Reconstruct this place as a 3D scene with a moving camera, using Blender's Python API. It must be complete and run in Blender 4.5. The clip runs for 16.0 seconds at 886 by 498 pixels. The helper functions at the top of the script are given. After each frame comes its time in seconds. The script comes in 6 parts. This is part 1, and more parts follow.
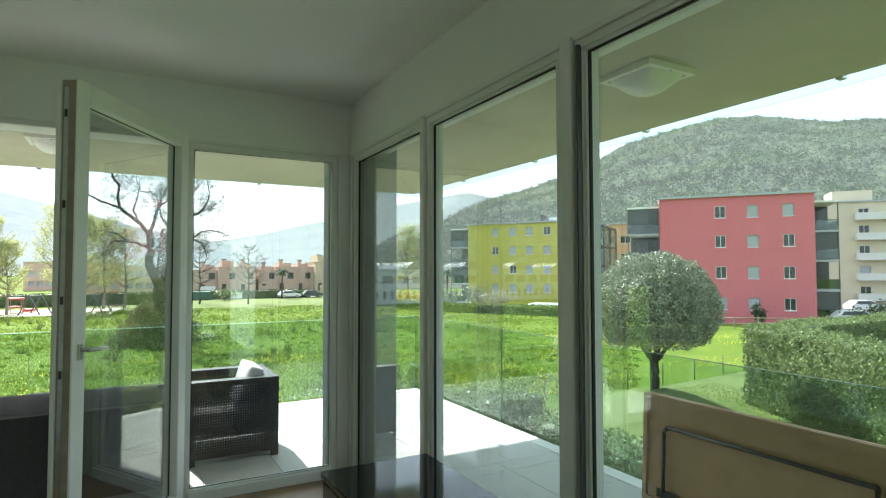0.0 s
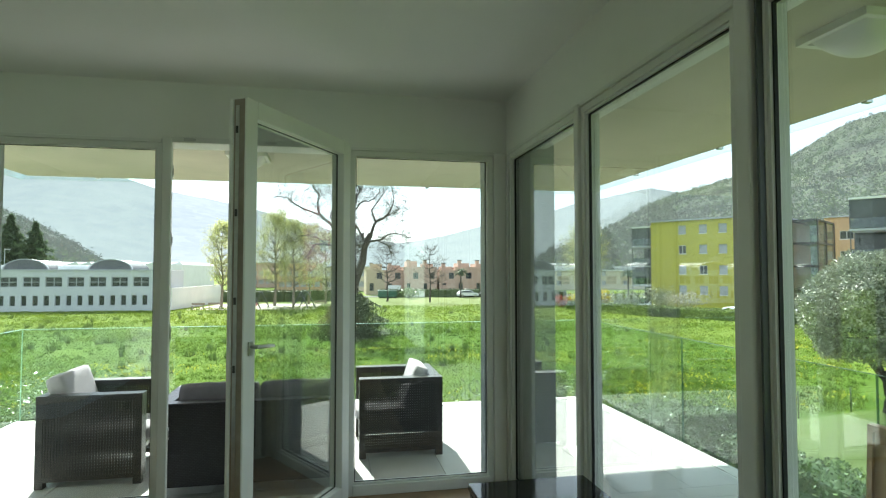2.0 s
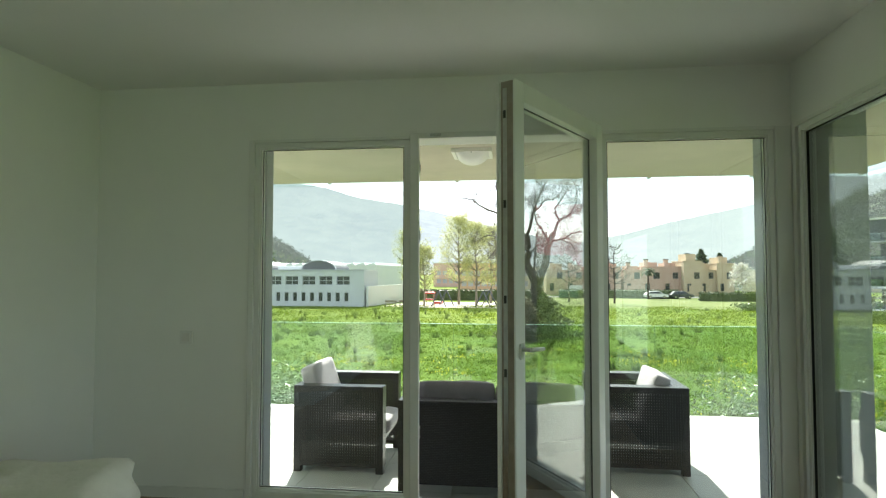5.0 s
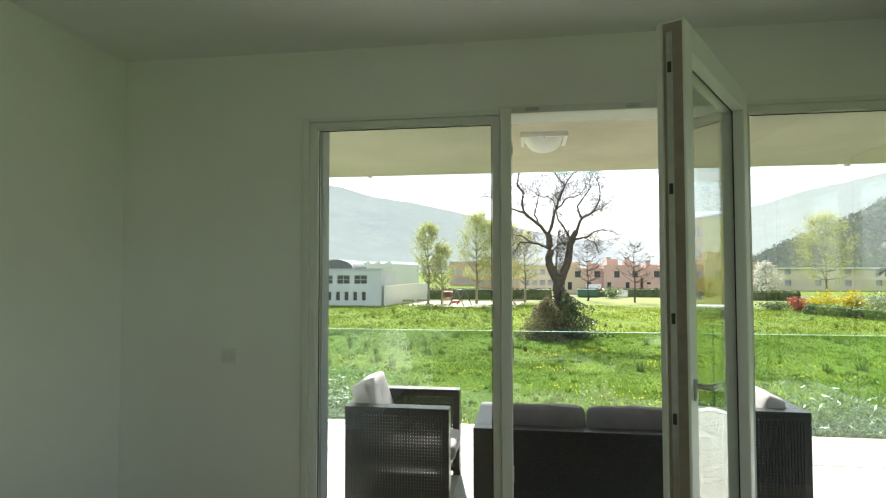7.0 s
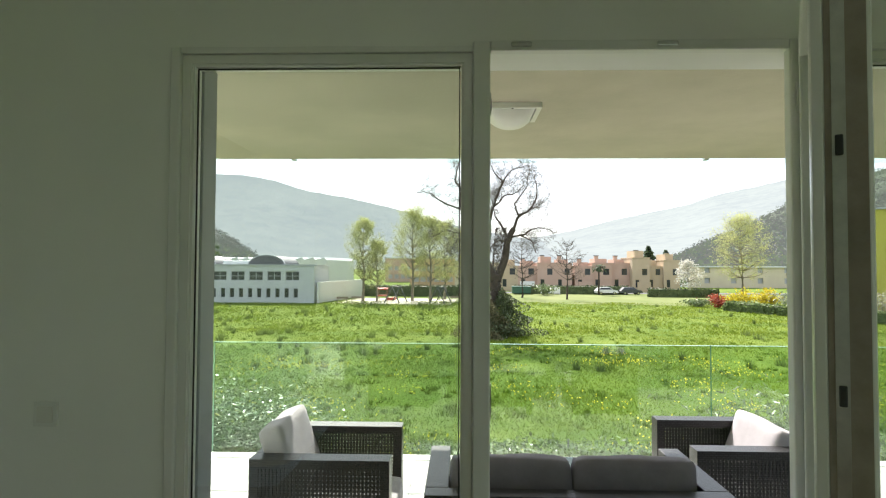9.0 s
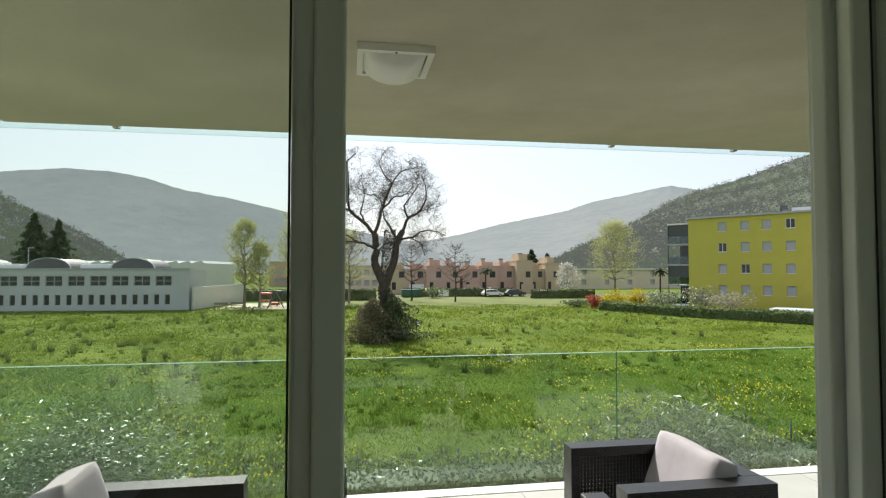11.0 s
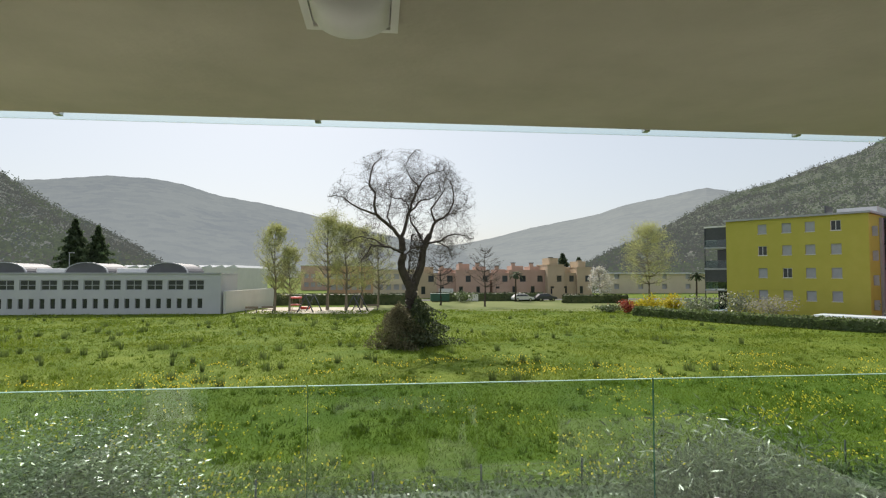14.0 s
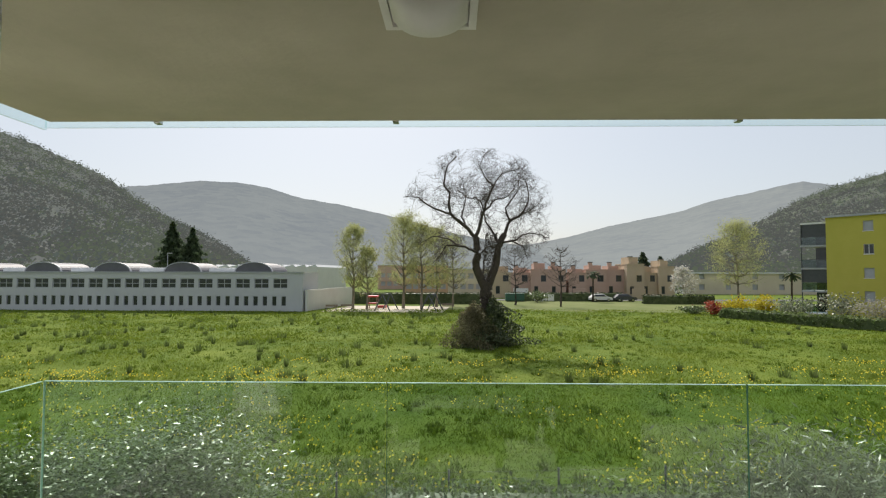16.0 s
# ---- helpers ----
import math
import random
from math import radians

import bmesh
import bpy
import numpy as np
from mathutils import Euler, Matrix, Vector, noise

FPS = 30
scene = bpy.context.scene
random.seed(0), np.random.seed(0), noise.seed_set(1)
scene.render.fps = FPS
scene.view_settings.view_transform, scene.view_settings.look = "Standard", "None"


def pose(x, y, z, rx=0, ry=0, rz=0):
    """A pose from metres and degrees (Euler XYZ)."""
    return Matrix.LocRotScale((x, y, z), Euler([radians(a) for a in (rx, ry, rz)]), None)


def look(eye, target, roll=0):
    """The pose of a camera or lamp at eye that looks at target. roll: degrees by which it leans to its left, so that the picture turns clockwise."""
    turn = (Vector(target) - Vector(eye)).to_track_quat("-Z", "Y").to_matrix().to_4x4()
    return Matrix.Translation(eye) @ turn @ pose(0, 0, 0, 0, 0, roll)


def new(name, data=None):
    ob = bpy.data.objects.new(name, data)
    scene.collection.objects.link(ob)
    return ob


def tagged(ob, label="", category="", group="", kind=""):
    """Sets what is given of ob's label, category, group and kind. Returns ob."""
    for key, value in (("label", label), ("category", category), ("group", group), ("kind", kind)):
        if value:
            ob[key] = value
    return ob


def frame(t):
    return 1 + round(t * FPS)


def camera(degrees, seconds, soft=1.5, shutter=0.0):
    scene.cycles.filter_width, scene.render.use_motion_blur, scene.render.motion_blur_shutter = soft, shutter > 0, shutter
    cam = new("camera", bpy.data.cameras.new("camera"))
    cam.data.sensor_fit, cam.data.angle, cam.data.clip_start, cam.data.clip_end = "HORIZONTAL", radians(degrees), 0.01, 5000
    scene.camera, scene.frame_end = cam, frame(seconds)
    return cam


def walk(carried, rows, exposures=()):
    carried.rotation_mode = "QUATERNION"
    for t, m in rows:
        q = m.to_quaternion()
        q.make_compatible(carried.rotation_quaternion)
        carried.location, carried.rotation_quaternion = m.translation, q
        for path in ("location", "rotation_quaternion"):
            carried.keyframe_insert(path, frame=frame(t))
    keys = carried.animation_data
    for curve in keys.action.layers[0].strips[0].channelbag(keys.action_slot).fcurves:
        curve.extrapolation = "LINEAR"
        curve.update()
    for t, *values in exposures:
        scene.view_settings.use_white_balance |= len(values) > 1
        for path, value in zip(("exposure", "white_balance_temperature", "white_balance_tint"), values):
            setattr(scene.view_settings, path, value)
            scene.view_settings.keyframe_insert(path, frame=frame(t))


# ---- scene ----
cam = camera(75.8, 16.0, soft=1.2)
PATH = [
    (0, (0.069, -3.914, 1.442), (1.03, -2.162, 1.52), -0.1),
    (0.5, (0.139, -3.852, 1.456), (1.063, -2.08, 1.531), -0.1),
    (1, (0.205, -3.821, 1.46), (1.024, -1.998, 1.536), -0.2),
    (1.5, (0.255, -3.799, 1.464), (0.861, -1.895, 1.539), -0.1),
    (2, (0.256, -3.796, 1.458), (0.641, -1.835, 1.537), -0.0),
    (2.5, (0.243, -3.775, 1.46), (0.445, -1.787, 1.538), -0.0),
    (3, (0.221, -3.75, 1.453), (0.279, -1.752, 1.533), 0.0),
    (3.5, (0.168, -3.724, 1.449), (0.118, -1.726, 1.53), 0.0),
    (4, (0.043, -3.674, 1.44), (-0.088, -1.68, 1.522), 0.1),
    (6.5, (-0.512, -3.035, 1.455), (-0.792, -1.056, 1.529), -0.2),
    (7, (-0.664, -2.883, 1.475), (-0.947, -0.904, 1.549), -0.1),
    (7.5, (-0.741, -2.686, 1.47), (-1.009, -0.705, 1.545), -0.0),
    (8, (-0.778, -2.411, 1.513), (-0.991, -0.424, 1.583), -0.1),
    (8.2, (-0.789, -2.311, 1.532), (-0.975, -0.321, 1.597), -0.1),
    (10.3, (-0.859, -1.382, 1.498), (-0.687, 0.61, 1.559), 0.3),
    (10.5, (-0.833, -1.307, 1.482), (-0.627, 0.681, 1.555), 0.1),
    (11, (-0.719, -1.057, 1.493), (-0.392, 0.914, 1.567), -0.0),
    (11.5, (-0.618, -0.821, 1.494), (-0.154, 1.123, 1.568), -0.0),
    (12, (-0.526, -0.672, 1.493), (-0.032, 1.264, 1.575), -0.2),
    (12.5, (-0.448, -0.562, 1.494), (0.041, 1.376, 1.577), -0.2),
    (13, (-0.394, -0.468, 1.529), (0.039, 1.483, 1.612), -0.0),
    (13.5, (-0.381, -0.395, 1.534), (-0.065, 1.578, 1.619), 0.0),
    (14, (-0.393, -0.366, 1.534), (-0.172, 1.619, 1.622), -0.0),
    (14.5, (-0.405, -0.333, 1.531), (-0.265, 1.66, 1.62), 0.0),
    (15, (-0.418, -0.336, 1.532), (-0.351, 1.661, 1.619), 0.1),
    (15.5, (-0.413, -0.335, 1.531), (-0.411, 1.663, 1.618), 0.1),
    (16, (-0.412, -0.343, 1.529), (-0.451, 1.655, 1.615), 0.1),
]
walk(cam, [(t, look(eye, target, roll)) for t, eye, target, roll in PATH], exposures=[(0.0, 1.74, 5950, 7), (2.0, 1.70, 6000, 6), (4.2, 1.74, 6150, 6), (6.5, 1.68, 6450, 11), (8.2, 1.64, 6450, 11), (10.4, 0.66, 6450, 10), (11.5, 0.44, 6450, 10), (13.0, 0.22, 6500, 11), (16.0, 0.09, 6500, 12)])

# ---- light ----
SUN_WAY = (-0.20, 1.0, 0.98)
world = bpy.data.worlds.new("world")
scene.world = world
world.use_nodes = True
wn = world.node_tree
sky = wn.nodes.new("ShaderNodeTexSky")
sky.sky_type, sky.sun_disc = "NISHITA", False
sky.sun_elevation, sky.sun_rotation = radians(44), radians(-11)
sky.air_density, sky.dust_density, sky.ozone_density = 1.0, 1.9, 2.4
wn.links.new(sky.outputs[0], wn.nodes["Background"].inputs[0])
wn.nodes["Background"].inputs[1].default_value = 0.10
# even spring haze over the whole sky
haze, veil = wn.nodes.new("ShaderNodeBackground"), wn.nodes.new("ShaderNodeMixShader")
haze.inputs[0].default_value, veil.inputs[0].default_value = (0.72, 0.765, 0.775, 1), 0.60
wn.links.new(wn.nodes["Background"].outputs[0], veil.inputs[1])
wn.links.new(haze.outputs[0], veil.inputs[2])
wn.links.new(veil.outputs[0], wn.nodes["World Output"].inputs[0])
sun = new("sun", bpy.data.lights.new("sun", "SUN"))
sun.data.energy, sun.data.angle, sun.data.color = 4.8, radians(0.6), (1.0, 0.94, 0.84)
sun.matrix_basis = look([30 * c for c in SUN_WAY], (0, 0, 0))


# added unseen fill lamp by the side window behind the camera, brightens the room
room_fill = new("room_fill_lamp", bpy.data.lights.new("room_fill_lamp", "AREA"))
room_fill.data.shape, room_fill.data.size, room_fill.data.size_y = "RECTANGLE", 2.0, 1.45
# its green tint stands in for light off the meadow
room_fill.data.energy, room_fill.data.color = 4.5, (0.80, 1.0, 0.76)
room_fill.matrix_basis = look((1.43, -4.35, 1.15), (-1.5, -4.35, 1.15))


# ---- materials ----
def material(name, c1, c2=None, rough=0.6, scale=3.0, metal=0.0, bump=0.0, bump_scale=40.0, spec=0.5, detail=6.0, mid=0.5, haze_glow=0.0, haze_glow_colour=(1, 1, 1), object_random=0.0, translucent=0.0):
    """Two-scale noise between two base colours, with fine relief."""
    m = bpy.data.materials.new(name)
    m.use_nodes = True
    nt = m.node_tree
    b = nt.nodes["Principled BSDF"]
    c2 = c2 or tuple(c * 0.88 for c in c1)
    geo = nt.nodes.new("ShaderNodeTexCoord")
    n1 = nt.nodes.new("ShaderNodeTexNoise")
    n1.inputs["Scale"].default_value, n1.inputs["Detail"].default_value, n1.inputs["Roughness"].default_value = scale, detail, 0.62
    nt.links.new(geo.outputs["Object"], n1.inputs["Vector"])
    ramp = nt.nodes.new("ShaderNodeValToRGB")
    ramp.color_ramp.elements[0].position, ramp.color_ramp.elements[1].position = mid - 0.18, mid + 0.18
    ramp.color_ramp.elements[0].color, ramp.color_ramp.elements[1].color = (*c1, 1), (*c2, 1)
    nt.links.new(n1.outputs["Fac"], ramp.inputs["Fac"])
    colour = ramp.outputs["Color"]
    if object_random:
        rnd = nt.nodes.new("ShaderNodeNewGeometry")
        hsv = nt.nodes.new("ShaderNodeHueSaturation")
        mr = nt.nodes.new("ShaderNodeMapRange")
        mr.inputs["To Min"].default_value, mr.inputs["To Max"].default_value = 1 - object_random, 1 + object_random
        nt.links.new(rnd.outputs["Random Per Island"], mr.inputs["Value"])
        nt.links.new(mr.outputs["Result"], hsv.inputs["Value"])
        nt.links.new(colour, hsv.inputs["Color"])
        colour = hsv.outputs["Color"]
    nt.links.new(colour, b.inputs["Base Color"])
    b.inputs["Roughness"].default_value, b.inputs["Metallic"].default_value = rough, metal
    b.inputs["Specular IOR Level"].default_value = spec
    if bump:
        n2 = nt.nodes.new("ShaderNodeTexNoise")
        n2.inputs["Scale"].default_value, n2.inputs["Detail"].default_value = bump_scale, 4.0
        nt.links.new(geo.outputs["Object"], n2.inputs["Vector"])
        bp = nt.nodes.new("ShaderNodeBump")
        bp.inputs["Strength"].default_value, bp.inputs["Distance"].default_value = bump, 0.02
        nt.links.new(n2.outputs["Fac"], bp.inputs["Height"])
        nt.links.new(bp.outputs["Normal"], b.inputs["Normal"])
    # weak emission, imitates haze on distant tree crowns
    if haze_glow:
        b.inputs["Emission Color"].default_value = (*haze_glow_colour, 1)
        b.inputs["Emission Strength"].default_value = haze_glow
    if translucent:
        tr = nt.nodes.new("ShaderNodeBsdfTranslucent")
        nt.links.new(colour, tr.inputs["Color"])
        mx = nt.nodes.new("ShaderNodeMixShader")
        mx.inputs[0].default_value = translucent
        nt.links.new(b.outputs[0], mx.inputs[1])
        nt.links.new(tr.outputs[0], mx.inputs[2])
        nt.links.new(mx.outputs[0], nt.nodes["Material Output"].inputs["Surface"])
    return m


def glass(name, tint, ior=1.5, rough=0.0, steep=4.6):
    m = bpy.data.materials.new(name)
    m.use_nodes = True
    nt = m.node_tree
    nt.nodes.remove(nt.nodes["Principled BSDF"])
    t, g, f, mx, pw, ma = (nt.nodes.new("ShaderNode" + k) for k in ("BsdfTransparent", "BsdfGlossy", "LayerWeight", "MixShader", "Math", "Math"))
    t.inputs[0].default_value = (*tint, 1)
    g.inputs["Roughness"].default_value = rough
    f.inputs["Blend"].default_value = 0.5
    pw.operation, ma.operation = "POWER", "MULTIPLY_ADD"
    pw.inputs[1].default_value = steep
    base = ((ior - 1) / (ior + 1)) ** 2
    ma.inputs[1].default_value, ma.inputs[2].default_value = 1 - base, base
    nt.links.new(f.outputs["Facing"], pw.inputs[0])
    nt.links.new(pw.outputs[0], ma.inputs[0])
    nt.links.new(ma.outputs[0], mx.inputs[0])
    nt.links.new(t.outputs[0], mx.inputs[1])
    nt.links.new(g.outputs[0], mx.inputs[2])
    nt.links.new(mx.outputs[0], nt.nodes["Material Output"].inputs["Surface"])
    return m


def woven(name, c1, c2):
    """Flat synthetic wicker: staggered strips with dark gaps."""
    m = material(name, c1, c2, rough=0.42, scale=30)
    nt = m.node_tree
    b = nt.nodes["Principled BSDF"]
    tc = nt.nodes.new("ShaderNodeTexCoord")
    br = nt.nodes.new("ShaderNodeTexBrick")
    br.inputs["Scale"].default_value = 1.0
    br.inputs["Mortar Size"].default_value, br.inputs["Brick Width"].default_value, br.inputs["Row Height"].default_value = 0.0022, 0.026, 0.012
    comb = nt.nodes.new("ShaderNodeCombineXYZ")
    sep = nt.nodes.new("ShaderNodeSeparateXYZ")
    add = nt.nodes.new("ShaderNodeMath")
    add.operation = "ADD"
    nt.links.new(tc.outputs["Object"], sep.inputs[0])
    nt.links.new(sep.outputs["X"], add.inputs[0])
    nt.links.new(sep.outputs["Y"], add.inputs[1])
    nt.links.new(add.outputs[0], comb.inputs["X"])
    gn = nt.nodes.new("ShaderNodeNewGeometry")
    sn = nt.nodes.new("ShaderNodeSeparateXYZ")
    sb, ab, mu = (nt.nodes.new("ShaderNodeMath") for _ in range(3))
    sb.operation, ab.operation, mu.operation = "SUBTRACT", "ABSOLUTE", "MULTIPLY_ADD"
    nt.links.new(gn.outputs["Normal"], sn.inputs[0])
    nt.links.new(sn.outputs["Z"], ab.inputs[0])
    nt.links.new(sep.outputs["X"], sb.inputs[0])
    nt.links.new(sep.outputs["Y"], sb.inputs[1])
    nt.links.new(sb.outputs[0], mu.inputs[0])
    nt.links.new(ab.outputs[0], mu.inputs[1])
    nt.links.new(sep.outputs["Z"], mu.inputs[2])
    nt.links.new(mu.outputs[0], comb.inputs["Y"])
    nt.links.new(comb.outputs[0], br.inputs["Vector"])
    bp = nt.nodes.new("ShaderNodeBump")
    bp.inputs["Strength"].default_value, bp.inputs["Distance"].default_value, bp.invert = 0.8, 0.004, True
    nt.links.new(br.outputs["Fac"], bp.inputs["Height"])
    nt.links.new(bp.outputs["Normal"], b.inputs["Normal"])
    br.inputs["Color1"].default_value, br.inputs["Color2"].default_value, br.inputs["Mortar"].default_value = (*c1, 1), (*c2, 1), (0.006, 0.006, 0.006, 1)
    nt.links.new(br.outputs["Color"], b.inputs["Base Color"])
    b.inputs["Roughness"].default_value = 0.36
    return m


WALL = material("painted_plaster", (0.86, 0.86, 0.83), (0.82, 0.82, 0.79), 0.85, 1.3, bump=0.05, bump_scale=180)
CEIL = material("ceiling_paint", (0.87, 0.87, 0.85), (0.84, 0.84, 0.82), 0.9, 1.0, bump=0.03, bump_scale=200)
FRAME = material("white_lacquer", (0.78, 0.78, 0.76), (0.74, 0.74, 0.71), 0.35, 4, bump=0.02, bump_scale=60)
RUBBER = material("black_gasket", (0.015, 0.015, 0.016), None, 0.6)
PARQUET = material("oak_parquet", (0.30, 0.19, 0.11), (0.38, 0.25, 0.15), 0.4, 6, bump=0.05, bump_scale=90)
METAL = material("brushed_steel", (0.62, 0.62, 0.60), (0.5, 0.5, 0.5), 0.28, 30, metal=1.0)
BLACK = material("black_gloss", (0.012, 0.012, 0.013), (0.02, 0.02, 0.02), 0.06, 6)
CONCRETE = material("soffit_concrete", (0.42, 0.39, 0.30), (0.52, 0.48, 0.38), 0.85, 1.4, bump=0.12, bump_scale=30, detail=9)
JOINT = material("concrete_joint", (0.24, 0.22, 0.17), (0.32, 0.30, 0.23), 0.9, 5)
TILE = material("terrace_tile", (0.43, 0.425, 0.40), (0.49, 0.485, 0.46), 0.55, 2.5, bump=0.04, bump_scale=120)
EDGING = material("terrace_edging", (0.74, 0.74, 0.71), (0.66, 0.66, 0.63), 0.5, 4)
PIER = material("grey_render", (0.34, 0.35, 0.35), (0.39, 0.40, 0.40), 0.8, 3, bump=0.1, bump_scale=150)
FACADE = material("facade_render", (0.62, 0.61, 0.57), (0.55, 0.54, 0.5), 0.9, 2, bump=0.1, bump_scale=90)
PANE = glass("window_glass", (0.93, 0.965, 0.94), 1.76, steep=2.8)
FASCIAGLASS = glass("fascia_glass", (0.90, 0.96, 0.95), 1.5)
RAILGLASS = glass("railing_glass", (0.80, 0.885, 0.84), 1.62)
GLASSEDGE = material("glass_edge", (0.45, 0.72, 0.62), (0.55, 0.8, 0.7), 0.2, 8)
JOINTEDGE = material("dark_glass_edge", (0.04, 0.12, 0.09), (0.06, 0.16, 0.12), 0.15, 8)
# same polished edge as GLASSEDGE, darkened so it fades before the lit grass
DIMEDGE = material("dimmed_glass_edge", (0.16, 0.27, 0.20), (0.22, 0.33, 0.26), 0.2, 8)
WORN = material("worn_lock_edge", (0.36, 0.31, 0.26), (0.26, 0.22, 0.18), 0.5, 14, bump=0.1, bump_scale=50)
WICKER = woven("dark_wicker", (0.018, 0.0175, 0.020), (0.034, 0.032, 0.036))
CLOTH = material("lilac_grey_cloth", (0.44, 0.41, 0.44), (0.50, 0.47, 0.50), 0.9, 9, bump=0.25, bump_scale=260)
CLOTHDARK = material("charcoal_cloth", (0.17, 0.155, 0.18), (0.21, 0.195, 0.22), 0.9, 9, bump=0.2, bump_scale=260)
SHEET = material("white_cotton", (0.78, 0.76, 0.70), (0.70, 0.68, 0.62), 0.9, 5, bump=0.3, bump_scale=18)
BLUE = material("pale_blue_sheet", (0.55, 0.62, 0.70), (0.48, 0.55, 0.64), 0.9, 5, bump=0.2, bump_scale=40)
BOARD = material("tan_board", (0.42, 0.28, 0.13), (0.34, 0.22, 0.10), 0.5, 5, bump=0.06, bump_scale=50)
BLACKMETAL = material("black_metal", (0.03, 0.03, 0.03), (0.05, 0.05, 0.05), 0.4, 20)
LAMPWHITE = material("opal_plastic", (0.75, 0.74, 0.70), (0.70, 0.69, 0.65), 0.4, 8)
GRASS = material("meadow", (0.068, 0.12, 0.012), (0.15, 0.195, 0.028), 0.95, 0.22, bump=1.0, bump_scale=9, detail=12, spec=0.1)
LAWN = material("mown_lawn", (0.115, 0.15, 0.045), (0.185, 0.205, 0.082), 0.95, 0.15, bump=0.6, bump_scale=14, detail=10, spec=0.1)
BLADE = material("grass_blade", (0.102, 0.162, 0.012), (0.210, 0.262, 0.030), 0.7, 0.30, object_random=0.24, spec=0.2, translucent=0.4)
TUFT = material("grass_tuft", (0.085, 0.142, 0.013), (0.15, 0.205, 0.028), 0.75, 0.6, object_random=0.3, spec=0.2, translucent=0.35)
WEED = material("dock_leaf", (0.095, 0.14, 0.03), (0.14, 0.185, 0.055), 0.7, 2, object_random=0.3, translucent=0.4)
DANDELION = material("dandelion_yellow", (0.78, 0.61, 0.03), (0.82, 0.68, 0.05), 0.8, 5)
SAND = material("playground_sand", (0.48, 0.43, 0.34), (0.56, 0.51, 0.42), 0.95, 0.8, bump=0.3, bump_scale=10)
ASPHALT = material("asphalt", (0.07, 0.07, 0.07), (0.10, 0.10, 0.10), 0.9, 1.5, bump=0.3, bump_scale=40)
BARK = material("dark_bark", (0.045, 0.035, 0.028), (0.085, 0.065, 0.05), 0.95, 3, bump=0.9, bump_scale=9)
TWIG = material("twig_bark", (0.085, 0.072, 0.062), (0.13, 0.11, 0.095), 0.95, 3)
PALEBARK = material("pale_bark", (0.16, 0.14, 0.10), (0.22, 0.19, 0.14), 0.95, 3)
# also fills the dark solids that stand in for shade inside hedges and olive
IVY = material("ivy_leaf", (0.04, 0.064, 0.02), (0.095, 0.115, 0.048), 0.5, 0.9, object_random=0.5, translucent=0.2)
BRAMBLE = material("dry_bramble", (0.13, 0.115, 0.06), (0.21, 0.19, 0.10), 0.8, 0.9, object_random=0.45, translucent=0.25)
SPRING = material("spring_leaf", (0.36, 0.39, 0.13), (0.46, 0.47, 0.21), 0.7, 0.4, object_random=0.25, translucent=0.5)
OLIVELEAF = material("olive_leaf", (0.165, 0.195, 0.125), (0.29, 0.315, 0.225), 0.45, 1.5, object_random=0.5, translucent=0.15)
LAUREL = material("laurel_leaf", (0.10, 0.145, 0.05), (0.21, 0.26, 0.12), 0.34, 2, object_random=0.6, translucent=0.2)
HEDGELEAF = material("hedge_leaf", (0.105, 0.155, 0.05), (0.20, 0.25, 0.10), 0.6, 1.2, object_random=0.45, translucent=0.35, spec=0.3)
OLEANDER = material("oleander_leaf", (0.14, 0.17, 0.09), (0.28, 0.31, 0.19), 0.36, 2, object_random=0.6, translucent=0.25)
REDLEAF = material("red_leaf", (0.30, 0.05, 0.03), (0.40, 0.10, 0.05), 0.6, 1, object_random=0.3, translucent=0.3)
YELLOWBLOOM = material("forsythia", (0.62, 0.48, 0.02), (0.45, 0.42, 0.05), 0.8, 1.0, object_random=0.3, translucent=0.3)
PALESHRUB = material("pale_shrub_leaf", (0.34, 0.33, 0.25), (0.42, 0.40, 0.33), 0.85, 1.0, object_random=0.25, translucent=0.3)
WHITEBLOOM = material("white_blossom", (0.72, 0.68, 0.64), (0.55, 0.55, 0.48), 0.8, 1.0, object_random=0.2, translucent=0.3)
CONIFER = material("conifer_needles", (0.05, 0.08, 0.04), (0.09, 0.12, 0.06), 0.8, 1, object_random=0.4, translucent=0.4)
YELLOW = material("yellow_render", (0.46, 0.425, 0.075), (0.50, 0.455, 0.09), 0.9, 0.6, bump=0.1, bump_scale=60)
PINK = material("pink_render", (0.56, 0.145, 0.175), (0.60, 0.17, 0.20), 0.9, 0.6, bump=0.1, bump_scale=60)
GREYWALL = material("pale_grey_render", (0.46, 0.47, 0.49), (0.52, 0.53, 0.54), 0.9, 0.3, bump=0.1, bump_scale=30)
WHITEWALL = material("white_render", (0.66, 0.65, 0.62), (0.6, 0.59, 0.56), 0.9, 0.4)
BEIGE = material("beige_render", (0.60, 0.53, 0.40), (0.55, 0.48, 0.36), 0.9, 0.4)
ORANGE = material("orange_render", (0.55, 0.36, 0.22), (0.51, 0.33, 0.20), 0.9, 0.4)
TERRACOTTA = material("terracotta_render", (0.46, 0.31, 0.245), (0.52, 0.37, 0.30), 0.9, 0.3)
SANDSTONE = material("sand_render", (0.50, 0.40, 0.28), (0.44, 0.35, 0.24), 0.9, 0.3)
DARKROOF = material("dark_roof_sheet", (0.09, 0.09, 0.10), (0.12, 0.12, 0.13), 0.6, 0.8)
PALEROOF = material("pale_roof_sheet", (0.66, 0.67, 0.68), (0.58, 0.59, 0.6), 0.5, 0.5)
SHUTTER = material("grey_shutter", (0.34, 0.35, 0.38), (0.40, 0.41, 0.44), 0.6, 2)
